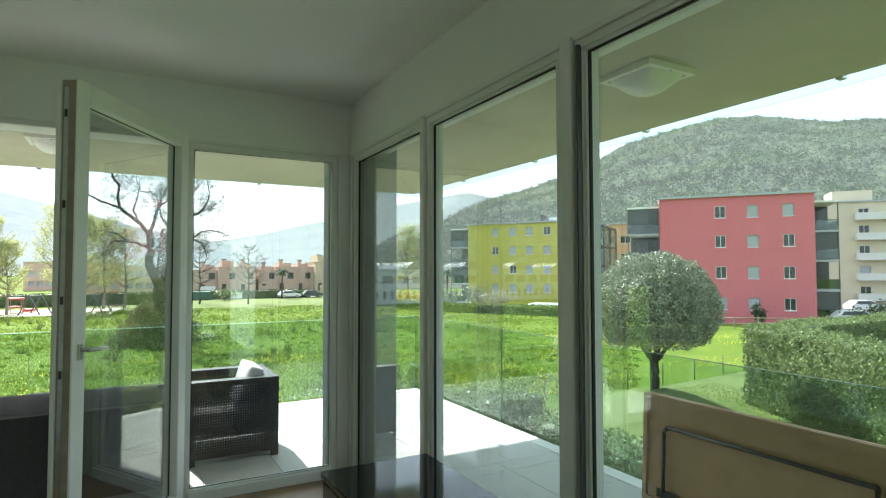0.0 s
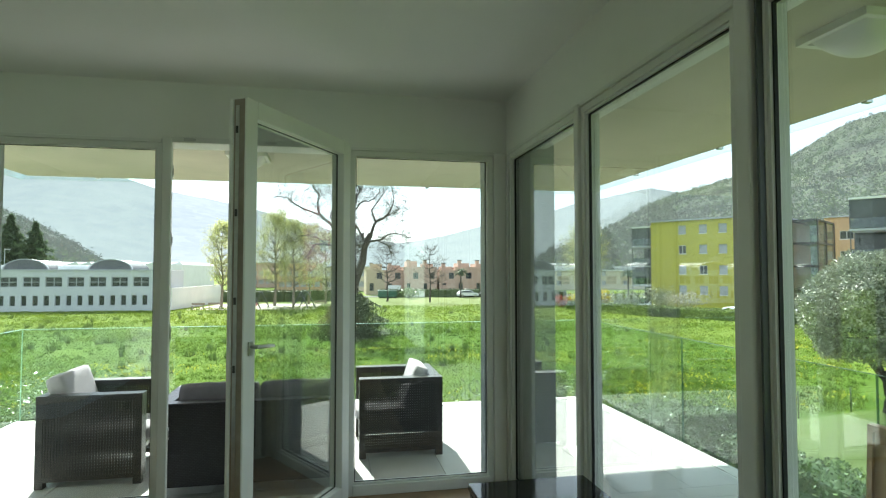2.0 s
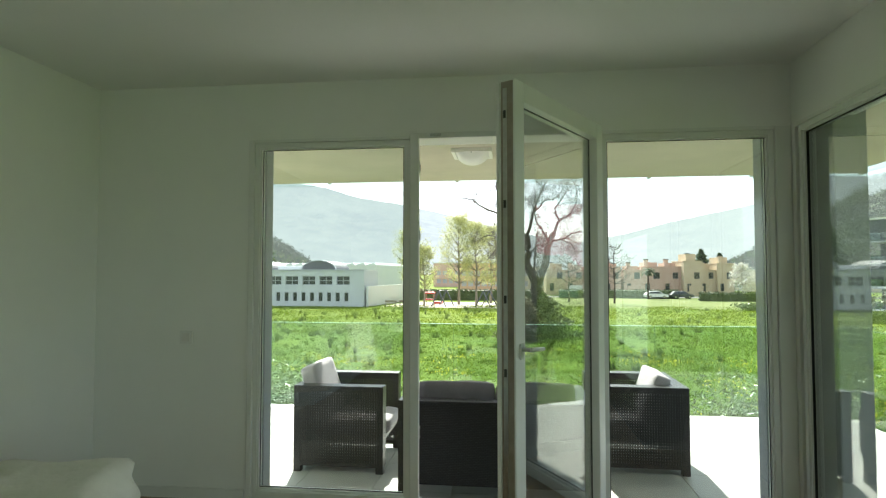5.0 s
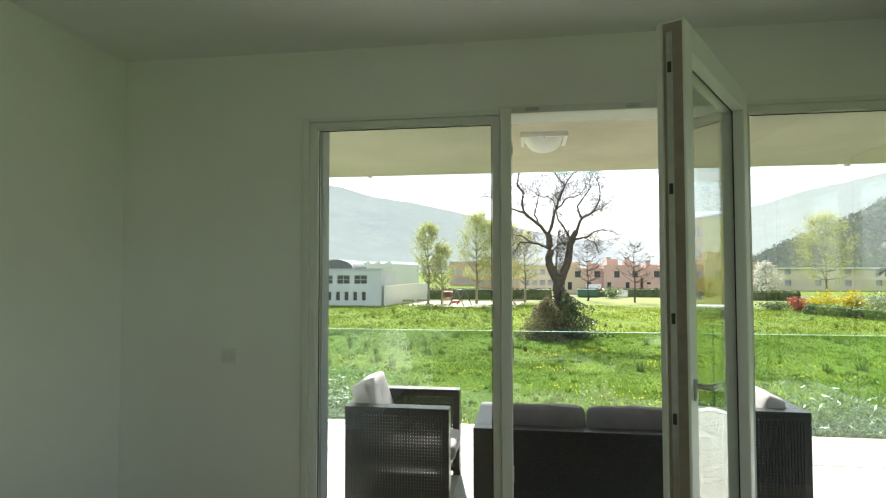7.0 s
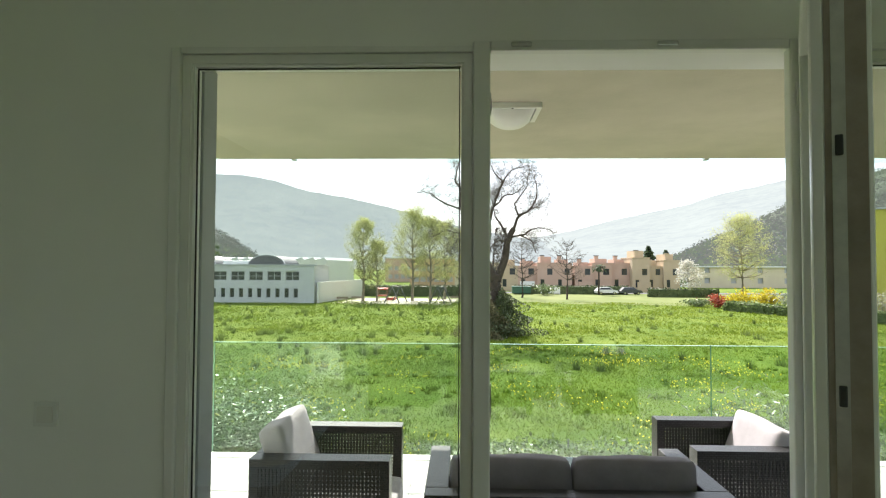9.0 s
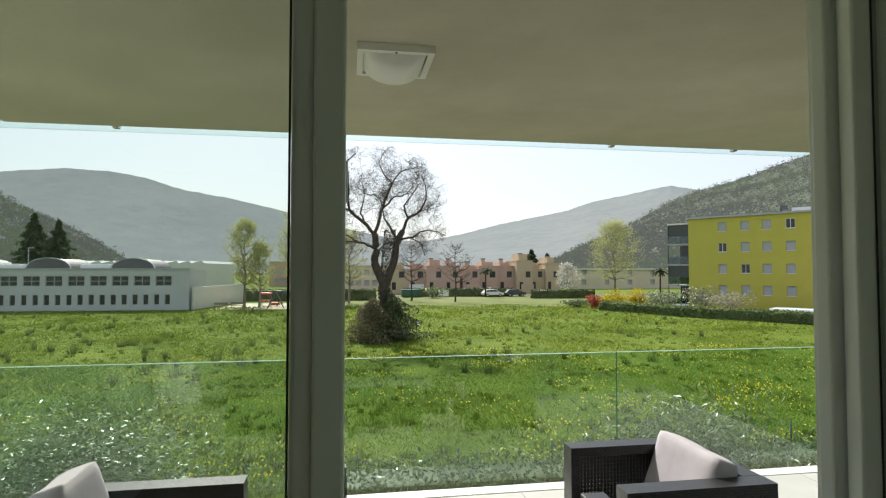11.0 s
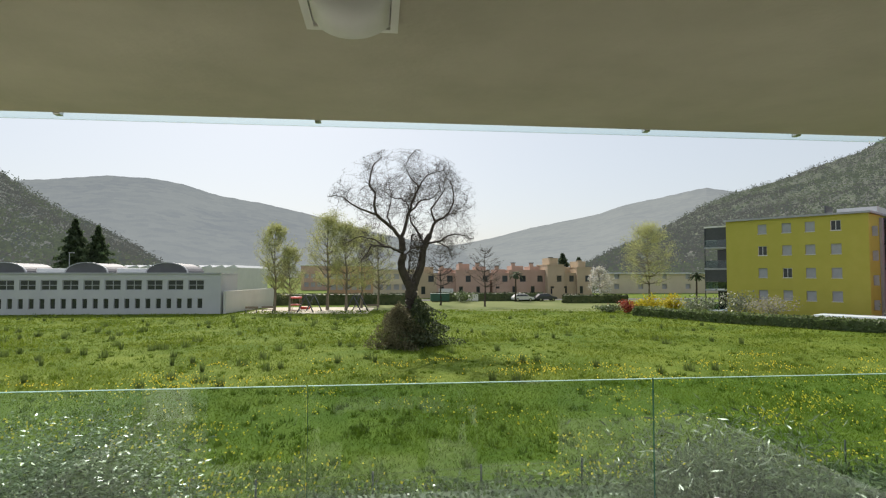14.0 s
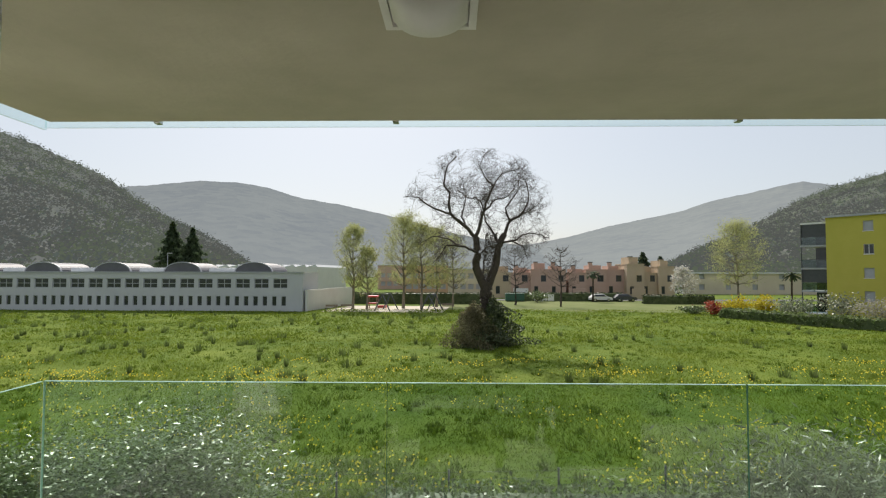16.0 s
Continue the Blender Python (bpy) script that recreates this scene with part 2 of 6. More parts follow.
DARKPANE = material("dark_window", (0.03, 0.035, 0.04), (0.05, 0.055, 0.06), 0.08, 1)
STEELDARK = material("dark_steel", (0.05, 0.055, 0.06), (0.07, 0.075, 0.08), 0.4, 3)
TEALGLASS = glass("teal_glass", (0.64, 0.73, 0.74), 1.7)
POOLWHITE = material("white_cover", (0.72, 0.78, 0.80), (0.64, 0.74, 0.78), 0.4, 1)
REDPAINT = material("red_paint", (0.55, 0.05, 0.03), (0.45, 0.06, 0.04), 0.5, 3)
WHITEPAINT = material("white_paint", (0.75, 0.75, 0.74), (0.66, 0.66, 0.66), 0.3, 3)
GREENPAINT = material("green_paint", (0.03, 0.09, 0.06), (0.04, 0.12, 0.08), 0.45, 3)
TIMBER = material("grey_timber", (0.22, 0.17, 0.12), (0.30, 0.24, 0.17), 0.85, 8)


# ---- building blocks ----
def link(name, bm, mat, parent=None, label=""):
    me = bpy.data.meshes.new(name)
    bm.to_mesh(me)
    bm.free()
    me.materials.append(mat)
    ob = new(name, me)
    if parent:
        ob.parent = parent
    if label:
        ob["label"] = label
    return ob


def part(name, bm, mat, parent, label=""):
    return link(name, bm, mat, parent, label)


def thing(name, label, category, m=None, group="", kind=""):
    ob = tagged(new(name), label, category, group, kind)
    ob.matrix_basis = m or Matrix()
    return ob


def box(a, b, bm=None, bevel=0.0):
    bm = bm or bmesh.new()
    vs = [bm.verts.new((x, y, z)) for z in (a[2], b[2]) for y in (a[1], b[1]) for x in (a[0], b[0])]
    fs = [bm.faces.new([vs[i] for i in f]) for f in ((0, 2, 3, 1), (4, 5, 7, 6), (0, 1, 5, 4), (2, 6, 7, 3), (0, 4, 6, 2), (1, 3, 7, 5))]
    if bevel:
        es = list({e for f in fs for e in f.edges})
        bmesh.ops.bevel(bm, geom=es, offset=bevel, segments=2, profile=0.5, affect="EDGES")
    return bm


def tube(p0, p1, r0, r1=None, n=8, bm=None):
    bm = bm or bmesh.new()
    r1 = r0 if r1 is None else r1
    p0, p1 = Vector(p0), Vector(p1)
    q = (p1 - p0).to_track_quat("Z", "Y").to_matrix()
    rings = []
    for p, r in ((p0, r0), (p1, r1)):
        rings.append([bm.verts.new(p + q @ Vector((r * math.cos(6.2832 * k / n), r * math.sin(6.2832 * k / n), 0))) for k in range(n)])
    for k in range(n):
        f = bm.faces.new((rings[0][k], rings[0][(k + 1) % n], rings[1][(k + 1) % n], rings[1][k]))
        f.smooth = True
    bm.faces.new(rings[0][::-1])
    bm.faces.new(rings[1])
    return bm


def ring_frame(x0, x1, z0, z1, w, y0, y1, bm=None):
    """A rectangular frame of bars w wide, in the plane of x and z."""
    bm = bm or bmesh.new()
    box((x0, y0, z0), (x0 + w, y1, z1), bm)
    box((x1 - w, y0, z0), (x1, y1, z1), bm)
    box((x0 + w, y0, z0), (x1 - w, y1, z0 + w), bm)
    box((x0 + w, y0, z1 - w), (x1 - w, y1, z1), bm)
    return bm


def pierced(width, z0, z1, holes, thick):
    """A wall along x, from y = 0 back to y = thick, with openings (x0, x1, za, zb) right through it."""
    bm = bmesh.new()
    xs = sorted({0.0, width, *(h[0] for h in holes), *(h[1] for h in holes)})
    zs = sorted({z0, z1, *(h[2] for h in holes), *(h[3] for h in holes)})
    solid = lambda i, k: 0 <= i < len(xs) - 1 and 0 <= k < len(zs) - 1 and not any(h[0] <= (xs[i] + xs[i + 1]) / 2 <= h[1] and h[2] <= (zs[k] + zs[k + 1]) / 2 <= h[3] for h in holes)
    quad = lambda *ps: bm.faces.new([bm.verts.new(p) for p in ps])
    for i in range(len(xs) - 1):
        for k in range(len(zs) - 1):
            if not solid(i, k):
                continue
            a, b, c, d = xs[i], xs[i + 1], zs[k], zs[k + 1]
            quad((a, 0, c), (b, 0, c), (b, 0, d), (a, 0, d))
            quad((b, thick, c), (a, thick, c), (a, thick, d), (b, thick, d))
            if not solid(i - 1, k):
                quad((a, thick, c), (a, 0, c), (a, 0, d), (a, thick, d))
            if not solid(i + 1, k):
                quad((b, 0, c), (b, thick, c), (b, thick, d), (b, 0, d))
            if not solid(i, k - 1):
                quad((a, thick, c), (b, thick, c), (b, 0, c), (a, 0, c))
            if not solid(i, k + 1):
                quad((a, 0, d), (b, 0, d), (b, thick, d), (a, thick, d))
    bmesh.ops.remove_doubles(bm, verts=bm.verts, dist=1e-5)
    return bm


def soft_box(a, b, r, bm=None, sag=0.0, cuts=4):
    """A cushion: a rounded, slightly swollen box."""
    bm = bm or bmesh.new()
    own = bmesh.new()
    bmesh.ops.create_cube(own, size=1)
    bmesh.ops.subdivide_edges(own, edges=own.edges, cuts=cuts, use_grid_fill=True)
    half = [(b[i] - a[i]) / 2 for i in range(3)]
    mid = [(b[i] + a[i]) / 2 for i in range(3)]
    for v in own.verts:
        p = Vector([v.co[i] * 2 * half[i] for i in range(3)])
        inner = Vector([max(-half[i] + r, min(half[i] - r, p[i])) for i in range(3)])
        d = p - inner
        if d.length > 1e-6:
            p = inner + d.normalized() * min(r, d.length)
        n = noise.noise(p * 7 + Vector(mid)) * sag
        v.co = Vector(mid) + p * (1 + n)
    for f in own.faces:
        f.smooth = True
    me = bpy.data.meshes.new("tmp")
    own.to_mesh(me)
    own.free()
    bm.from_mesh(me)
    bpy.data.meshes.remove(me)
    return bm


def quads_mesh(name, verts, n_side, mat, parent=None, kind="", label="", category=""):
    """Many loose leaves or blades of n_side corners in one mesh."""
    n = len(verts) // n_side
    me = bpy.data.meshes.new(name)
    me.vertices.add(n * n_side)
    me.vertices.foreach_set("co", np.asarray(verts, dtype=np.float32).ravel())
    me.loops.add(n * n_side)
    me.loops.foreach_set("vertex_index", np.arange(n * n_side, dtype=np.int32))
    me.polygons.add(n)
    me.polygons.foreach_set("loop_start", np.arange(n, dtype=np.int32) * n_side)
    me.update(calc_edges=True)
    me.materials.append(mat)
    ob = new(name, me)
    if parent:
        ob.parent = parent
    return tagged(ob, label, category, "", kind)


def leaf_quads(centres, length, width, rng, up=0.0, normals=None, level=0.0):
    """A diamond leaf at each centre, randomly turned; level lays the blades flatter."""
    n = len(centres)
    d = rng.normal(size=(n, 3))
    d[:, 2] += up
    if normals is not None:
        d = d * 0.75 + normals
    d /= np.linalg.norm(d, axis=1)[:, None]
    d[:, 2] *= 1 - 0.6 * min(level, 1.0)
    e = rng.normal(size=(n, 3))
    e[:, 2] += 2.2 * level
    s = np.cross(d, e)
    s /= np.linalg.norm(s, axis=1)[:, None] + 1e-9
    k = rng.uniform(0.6, 1.3, size=(n, 1))
    a, b = d * length * k / 2, s * width * k / 2
    return np.stack([centres - a, centres + b, centres + a, centres - b], axis=1).reshape(-1, 3)


# ---- the room ----
GROUND = -3.8
TERR = -0.20
SOFFIT = 2.54
CEILING = 2.65
X_IN, X_OUT = 1.45, 1.64          # side wall
XL = -2.88                        # left wall
Y_OUT = 0.19                      # outer face of the front wall
Y_BACK = -6.0


def structure(name, bm, mat, label, category):
    return tagged(link(name, bm, mat), label, category, kind="structure")


structure("floor", box((XL, Y_BACK, -0.25), (X_IN, 0.0, 0.0)), PARQUET, "brown oak parquet floor of the living room", "floor")
structure("ceiling", box((XL - 0.2, Y_BACK - 0.2, CEILING), (X_OUT, Y_OUT, 2.95)), CEIL, "smooth white painted room ceiling", "ceiling")
bm = pierced(X_OUT - XL, -0.25, CEILING, [(-1.815 - XL, 1.385 - XL, 0.0, 2.265)], Y_OUT)
front = structure("wall_front", bm, WALL, "white plaster wall around the tall windows", "wall")
front.matrix_basis = pose(XL, 0, 0)
bm = pierced(5.94, -0.25, CEILING, [(0.04, 5.2, 0.0, 2.265)], X_OUT - X_IN)
side = structure("wall_side", bm, WALL, "white plaster wall above the side glazing", "wall")
side.matrix_basis = pose(X_IN, -0.002, 0, 0, 0, -90)
structure("wall_left", box((XL - 0.2, Y_BACK, -0.25), (XL, Y_OUT, CEILING)), WALL, "plain white plaster side wall", "wall")
structure("wall_back", box((XL - 0.2, Y_BACK - 0.2, -0.25), (X_OUT, Y_BACK, CEILING)), WALL, "plain white plaster back wall", "wall")
structure("facade_left", box((-9.0, 0.02, GROUND), (XL - 0.2, Y_OUT, 2.95)), FACADE, "pale rendered outer wall beside the terrace", "wall")
structure("facade_base", box((-9.0, -6.2, GROUND), (X_OUT - 0.02, Y_OUT - 0.02, -0.26)), FACADE, "pale rendered ground-floor wall below the flat", "wall")
structure("corner_pier", box((1.53, -0.27, TERR), (1.70, Y_OUT, SOFFIT), bevel=0.008), PIER, "dark grey rendered corner pier outside the glazing", "pier")

# skirting along the window wall
structure("baseboard", box((XL, -0.014, 0.0), (-1.84, -0.001, 0.07), bevel=0.003), FRAME, "low white skirting board along the wall", "skirting")


def gasket(x0, x1, z0, z1, y, parent):
    part("gasket", ring_frame(x0, x1, z0, z1, 0.004, y + 0.006, y + 0.012), RUBBER, parent, "black rubber gasket")


def fixed_window(name, x0, x1, label):
    """A fixed light: glass from x0 to x1, with its own slim frame."""
    w = thing(name, label, "window", kind="structure")
    part("window_frame", ring_frame(x0 - 0.03, x1 + 0.03, 0.0, 2.262, 0.03, 0.004, 0.085), FRAME, w)
    part("window_sill", box((x0, -0.012, 0.001), (x1, 0.084, 0.068), bevel=0.004), FRAME, w)
    part("glazing_bead", ring_frame(x0 - 0.001, x1 + 0.001, 0.068, 2.234, 0.010, 0.012, 0.06), FRAME, w)
    gasket(x0 + 0.012, x1 - 0.012, 0.08, 2.222, 0.022, w)
    p = part("pane", box((x0 + 0.012, 0.036, 0.08), (x1 - 0.012, 0.042, 2.222)), PANE, w, "clear window glass")
    p.visible_shadow = False
    return w


w1 = fixed_window("window_1", -1.762, -0.815, "tall fixed window with white frame in the front wall")
part("side_jamb", box((-1.83, -0.012, 0.0), (-1.793, 0.084, 2.285), bevel=0.005), FRAME, w1)
part("head_trim", box((-1.793, -0.010, 2.2625), (-0.786, 0.002, 2.285), bevel=0.003), FRAME, w1)
w2 = fixed_window("window_2", 0.402, 1.325, "tall fixed window with white frame beside the open door")
part("head_trim", box((0.372, -0.010, 2.2625), (1.355, 0.02, 2.285), bevel=0.003), FRAME, w2)
for x0, x1 in ((-1.812, -1.752), (1.316, 1.382)):
    part("outer_reveal", box((x0, 0.0865, 0.0), (x1, Y_OUT + 0.006, 2.262), bevel=0.003), SHUTTER, w1 if x0 < 0 else w2, "grey painted outer reveal")
part("corner_post", box((1.358, -0.008, 0.0), (1.448, 0.084, 2.285), bevel=0.008), FRAME, w2)

# frame of the glazed door
df = thing("door_frame", "white lacquered frame of the terrace door with lock plates", "door frame", kind="structure")
part("jamb", box((-0.7835, -0.014, 0.0), (-0.725, 0.022, 2.30), bevel=0.006), FRAME, df)
part("rebate", box((-0.7835, 0.0225, 0.0), (-0.765, 0.088, 2.28), bevel=0.003), FRAME, df)
part("jamb", box((0.274, -0.014, 0.0), (0.371, 0.026, 2.30), bevel=0.006), FRAME, df)
part("rebate", box((0.325, 0.0265, 0.0), (0.371, 0.088, 2.28), bevel=0.003), FRAME, df)
part("head", box((-0.7245, -0.014, 2.264), (0.2735, 0.026, 2.30), bevel=0.005), FRAME, df)
part("threshold", box((-0.7245, 0.0, 0.0), (0.2735, 0.12, 0.03), bevel=0.006), METAL, df, "worn aluminium threshold")
for x in (-0.62, -0.13):
    part("striker", box((x - 0.035, -0.020, 2.275), (x + 0.035, -0.0145, 2.292), bevel=0.004), METAL, df, "steel lock striker")
for z in (0.42, 1.02, 1.06, 1.62, 2.05):
    part("lock_plate", box((-0.7245, 0.004, z), (-0.721, 0.024, z + 0.075), bevel=0.001), METAL, df, "steel lock keep")
    # black piece on the keep stands in for the slot's shade
    part("slot_shade", box((-0.7207, 0.009, z + 0.015), (-0.7195, 0.019, z + 0.055)), RUBBER, df, "raised black piece in place of a dark slot")

# the open leaf, built shut along -x from its hinge, then swung inwards
leaf = thing("door_1", "open glazed terrace door leaf with white frame", "door", pose(0.300, -0.018, 0, 0, 0, 60.3), kind="structure")
LW, LT, LH = 1.055, 0.088, 2.295
part("hinge_stile", box((-0.09, -LT, 0.012), (0, 0, LH), bevel=0.006), FRAME, leaf)
stile = part("lock_stile", box((-LW, -LT, 0.012), (-LW + 0.09, 0, LH), bevel=0.006), FRAME, leaf)
part("top_rail", box((-LW + 0.09, -LT, LH - 0.09), (-0.09, 0, LH), bevel=0.004), FRAME, leaf)
part("bottom_rail", box((-LW + 0.09, -LT, 0.012), (-0.09, 0, 0.11), bevel=0.004), FRAME, leaf)
part("gasket", ring_frame(-LW + 0.0895, -0.0895, 0.1095, LH - 0.0895, 0.003, -0.0425, -0.0325), RUBBER, leaf, "black rubber gasket")
p = part("pane", box((-LW + 0.09, -0.040, 0.11), (-0.09, -0.034, LH - 0.09)), PANE, leaf, "clear door glass")
p.visible_shadow = False
part("edge_face", box((-LW - 0.0015, -LT + 0.008, 0.02), (-LW, -0.020, LH - 0.01)), WORN, stile, "worn brownish lock edge")
part("edge_strip", box((-LW - 0.0035, -0.050, 0.05), (-LW, -0.030, LH - 0.04)), METAL, stile, "steel lock strip")
part("edge_rebate", box((-LW - 0.012, -0.018, 0.03), (-LW, -0.001, LH - 0.015), bevel=0.002), FRAME, stile)
for z in (0.36, 0.98, 1.30, 1.72, 2.12):
    part("bolt", box((-LW - 0.009, -0.046, z), (-LW - 0.0035, -0.034, z + 0.035), bevel=0.002), BLACKMETAL, stile, "dark locking bolt")
part("handle_rose", box((-LW + 0.030, -LT - 0.010, 1.055), (-LW + 0.060, -LT, 1.125), bevel=0.004), METAL, stile, "steel handle plate")
bm = tube((-LW + 0.045, -LT - 0.006, 1.10), (-LW + 0.045, -LT - 0.050, 1.10), 0.009, n=12)
tube((-LW + 0.045, -LT - 0.048, 1.10), (-LW + 0.165, -LT - 0.052, 1.092), 0.010, 0.008, 12, bm)
part("handle", bm, METAL, stile, "steel lever handle")
for z in (0.22, 2.05):
    part("hinge", tube((0.008, 0.004, z), (0.008, 0.004, z + 0.10), 0.011, n=10), FRAME, leaf, "white hinge barrel")


# side glazing along x = X_IN, built along local x = distance from the corner
def side_window(name, s0, s1, label):
    w = thing(name, label, "window", pose(X_IN, 0, 0, 0, 0, -90), kind="structure")
    part("window_frame", ring_frame(s0 - 0.03, s1 + 0.03, 0.0, 2.262, 0.03, 0.002, 0.085), FRAME, w)
    part("window_sill", box((s0, -0.012, 0.001), (s1, 0.084, 0.068), bevel=0.004), FRAME, w)
    part("glazing_bead", ring_frame(s0 - 0.001, s1 + 0.001, 0.068, 2.234, 0.014, 0.012, 0.06), FRAME, w)
    part("head_trim", box((s0 - 0.03, -0.010, 2.2625), (s1 + 0.03, 0.02, 2.285), bevel=0.003), FRAME, w)
    part("gasket", ring_frame(s0 + 0.012, s1 - 0.012, 0.08, 2.222, 0.007, 0.022, 0.034), RUBBER, w, "black rubber gasket")
    p = part("pane", box((s0 + 0.012, 0.036, 0.08), (s1 - 0.012, 0.042, 2.222)), PANE, w, "clear window glass")
    p.visible_shadow = False
    return w


w3 = side_window("window_3", 0.106, 1.13, "narrow tall side window beside the room corner")
w4 = side_window("window_4", 1.243, 2.275, "tall fixed side window facing the gardens")
w5 = side_window("window_5", 2.41, 5.12, "wide fixed side window facing the gardens")
part("mullion", box((1.163, -0.014, 0.0), (1.21, 0.084, 2.285), bevel=0.008), FRAME, w4)
part("mullion", box((2.308, -0.014, 0.0), (2.372, 0.084, 2.285), bevel=0.008), FRAME, w5)
# thin strip for the dark seal line next to the mullion
part("dark_strip", box((2.401, -0.016, 0.0), (2.410, 0.004, 2.24)), STEELDARK, w5, "thin dark strip beside the mullion")

sw = thing("light_switch", "white square light switch on the plaster wall", "switch", pose(-2.24, 0, 1.02))
part("plate", box((-0.042, -0.010, -0.042), (0.042, 0.0, 0.042), bevel=0.003), FRAME, sw)
part("rocker", box((-0.028, -0.014, -0.028), (0.028, -0.0102, 0.028), bevel=0.002), LAMPWHITE, sw)

# low black cabinet in front of the side window
cab = thing("low_cabinet", "glossy black low cabinet standing below the side window", "cabinet", pose(0.87, -3.3, 0))
part("top", box((0, 0, 0.47), (0.56, 2.05, 0.50), bevel=0.004), BLACK, cab)
part("body", box((0.02, 0.02, 0.06), (0.55, 2.03, 0.469)), BLACK, cab)
part("plinth", box((0.05, 0.05, 0.0), (0.52, 2.0, 0.06)), BLACKMETAL, cab)
for k in range(3):
    d = part("door", box((0.004, 0.03 + k * 0.668, 0.075), (0.0195, 0.69 + k * 0.668, 0.462), bevel=0.002), BLACK, cab)
    part("handle", box((-0.006, 0.33 + k * 0.668, 0.44), (0.0035, 0.43 + k * 0.668, 0.448)), METAL, d, "thin steel grip")

# bed end with its pillow
bed = thing("bed", "low bed with pale blue sheet beside the wall", "bed", pose(XL + 0.10, -2.87, 0))
part("bed_frame", box((0, 0, 0.10), (0.98, 1.72, 0.27), bevel=0.01), TIMBER, bed)
part("mattress", soft_box((0.02, 0.02, 0.271), (0.96, 1.70, 0.43), 0.06, sag=0.02), BLUE, bed, "pale blue fitted sheet")
for x in (0.04, 0.88):
    for y in (0.04, 1.62):
        part("leg", box((x, y, 0), (x + 0.06, y + 0.06, 0.10)), TIMBER, bed)
bm = soft_box((0, 0, 0), (0.70, 0.46, 0.21), 0.10, sag=0.32, cuts=11)
pil = tagged(link("pillow", bm, SHEET), "crumpled white cotton pillow lying on the bed", "pillow")
pil.matrix_basis = pose(XL + 0.45, -1.60, 0.40, 0, 0, 6)

# ---- terrace ----
TX0, TX1, TY1 = -3.15, 3.61, 3.34
slab = structure("terrace_slab", box((TX0, Y_OUT - 0.01, -0.48), (TX1, TY1, TERR - 0.03)), CONCRETE, "concrete balcony slab under the tiles", "slab")
structure("terrace_slab_side", box((X_OUT - 0.015, -6.2, -0.48), (TX1, Y_OUT - 0.012, TERR - 0.03)), CONCRETE, "concrete balcony slab along the side", "slab")
structure("soffit", box((TX0 + 0.03, Y_OUT - 0.012, SOFFIT), (TX1 - 0.03, 3.38, 2.90)), CONCRETE, "raw concrete soffit above the front terrace", "ceiling")
structure("soffit_side", box((X_OUT - 0.012, -6.2, SOFFIT), (TX1 - 0.03, Y_OUT - 0.0125, 2.90)), CONCRETE, "raw concrete soffit above the side terrace", "ceiling")
mitre = structure("soffit_joint", box((0, -0.006, -0.003), (3.72, 0.006, 0.01)), JOINT, "thin casting joint across the soffit corner", "joint")
mitre.matrix_basis = pose(X_OUT, Y_OUT, SOFFIT, 0, 0, 58.7)
structure("terrace_end_wall", box((X_OUT, -6.4, TERR), (TX1, -6.2, SOFFIT)), FACADE, "pale rendered wall closing the side terrace", "wall")
for a, b in (((TX0, TY1 - 0.14, TERR - 0.03), (TX1, TY1, TERR + 0.004)), ((TX1 - 0.14, -6.2, TERR - 0.03), (TX1, TY1 - 0.141, TERR + 0.004)), ((TX0, Y_OUT, TERR - 0.03), (TX0 + 0.14, TY1 - 0.141, TERR + 0.004))):
    structure("terrace_edging", box(a, b, bevel=0.003), EDGING, "pale stone edging along the terrace", "edging")

# tight steel clamps and joint strips under the upper glass
for a, b in (((TX0 - 0.04, 3.425, SOFFIT - 0.028), (TX1 + 0.02, 3.445, 2.95)), ((TX1 + 0.0, -6.2, SOFFIT - 0.045), (TX1 + 0.02, 3.42, 2.95)), ((TX0 - 0.04, 0.2, SOFFIT - 0.045), (TX0 - 0.02, 3.42, 2.95))):
    g = structure("fascia_glass", box(a, b), FASCIAGLASS, "greenish glass strip hanging past the slab edge", "glass strip")
    g.visible_shadow = False
for x in (-2.4, -0.8, 1.46, 2.6):
    structure("fascia_clamp", box((x - 0.02, 3.38, SOFFIT - 0.012), (x + 0.02, 3.43, SOFFIT + 0.03), bevel=0.004), METAL, "small steel glass clamp at the slab edge", "clamp")
for y in (-3.6, -2.2, -0.8, 0.6, 2.0):
    structure("fascia_clamp", box((TX1 - 0.04, y - 0.02, SOFFIT - 0.012), (TX1 + 0.01, y + 0.02, SOFFIT + 0.03), bevel=0.004), METAL, "small steel glass clamp at the slab edge", "clamp")


def rail_panel(m, length, z0, z1, top=GLASSEDGE, end=JOINTEDGE):
    r = thing("glass_railing_panel", "frameless greenish glass railing panel at the terrace edge", "railing", m, "terrace railing panels")
    p = part("pane", box((0.006, -0.008, z0), (length - 0.006, 0.008, z1)), RAILGLASS, r)
    p.visible_shadow = False
    part("top_edge", box((0.006, -0.0085, z1), (length - 0.006, 0.0085, z1 + 0.004)), top, r, "polished glass edge")
    part("end_edge", box((0.002, -0.0088, z0), (0.0055, 0.0088, z1 + 0.004)), end, r, "polished glass edge")
    for s in (0.3, length - 0.3):
        part("clamp", box((s - 0.03, -0.030, z0 + 0.04), (s + 0.03, 0.016, z0 + 0.12), bevel=0.006), METAL, r, "steel clamp")
    return r


RZ0, RZ1, RY, RX0, RX1 = -0.46, 0.80, 3.47, -3.17, 3.66
for x0, x1 in ((RX0, -0.86), (-0.86, 1.51), (1.51, RX1)):
    rail_panel(pose(x0, RY, 0), x1 - x0, RZ0, RZ1, end=GLASSEDGE if x0 == RX0 else JOINTEDGE)
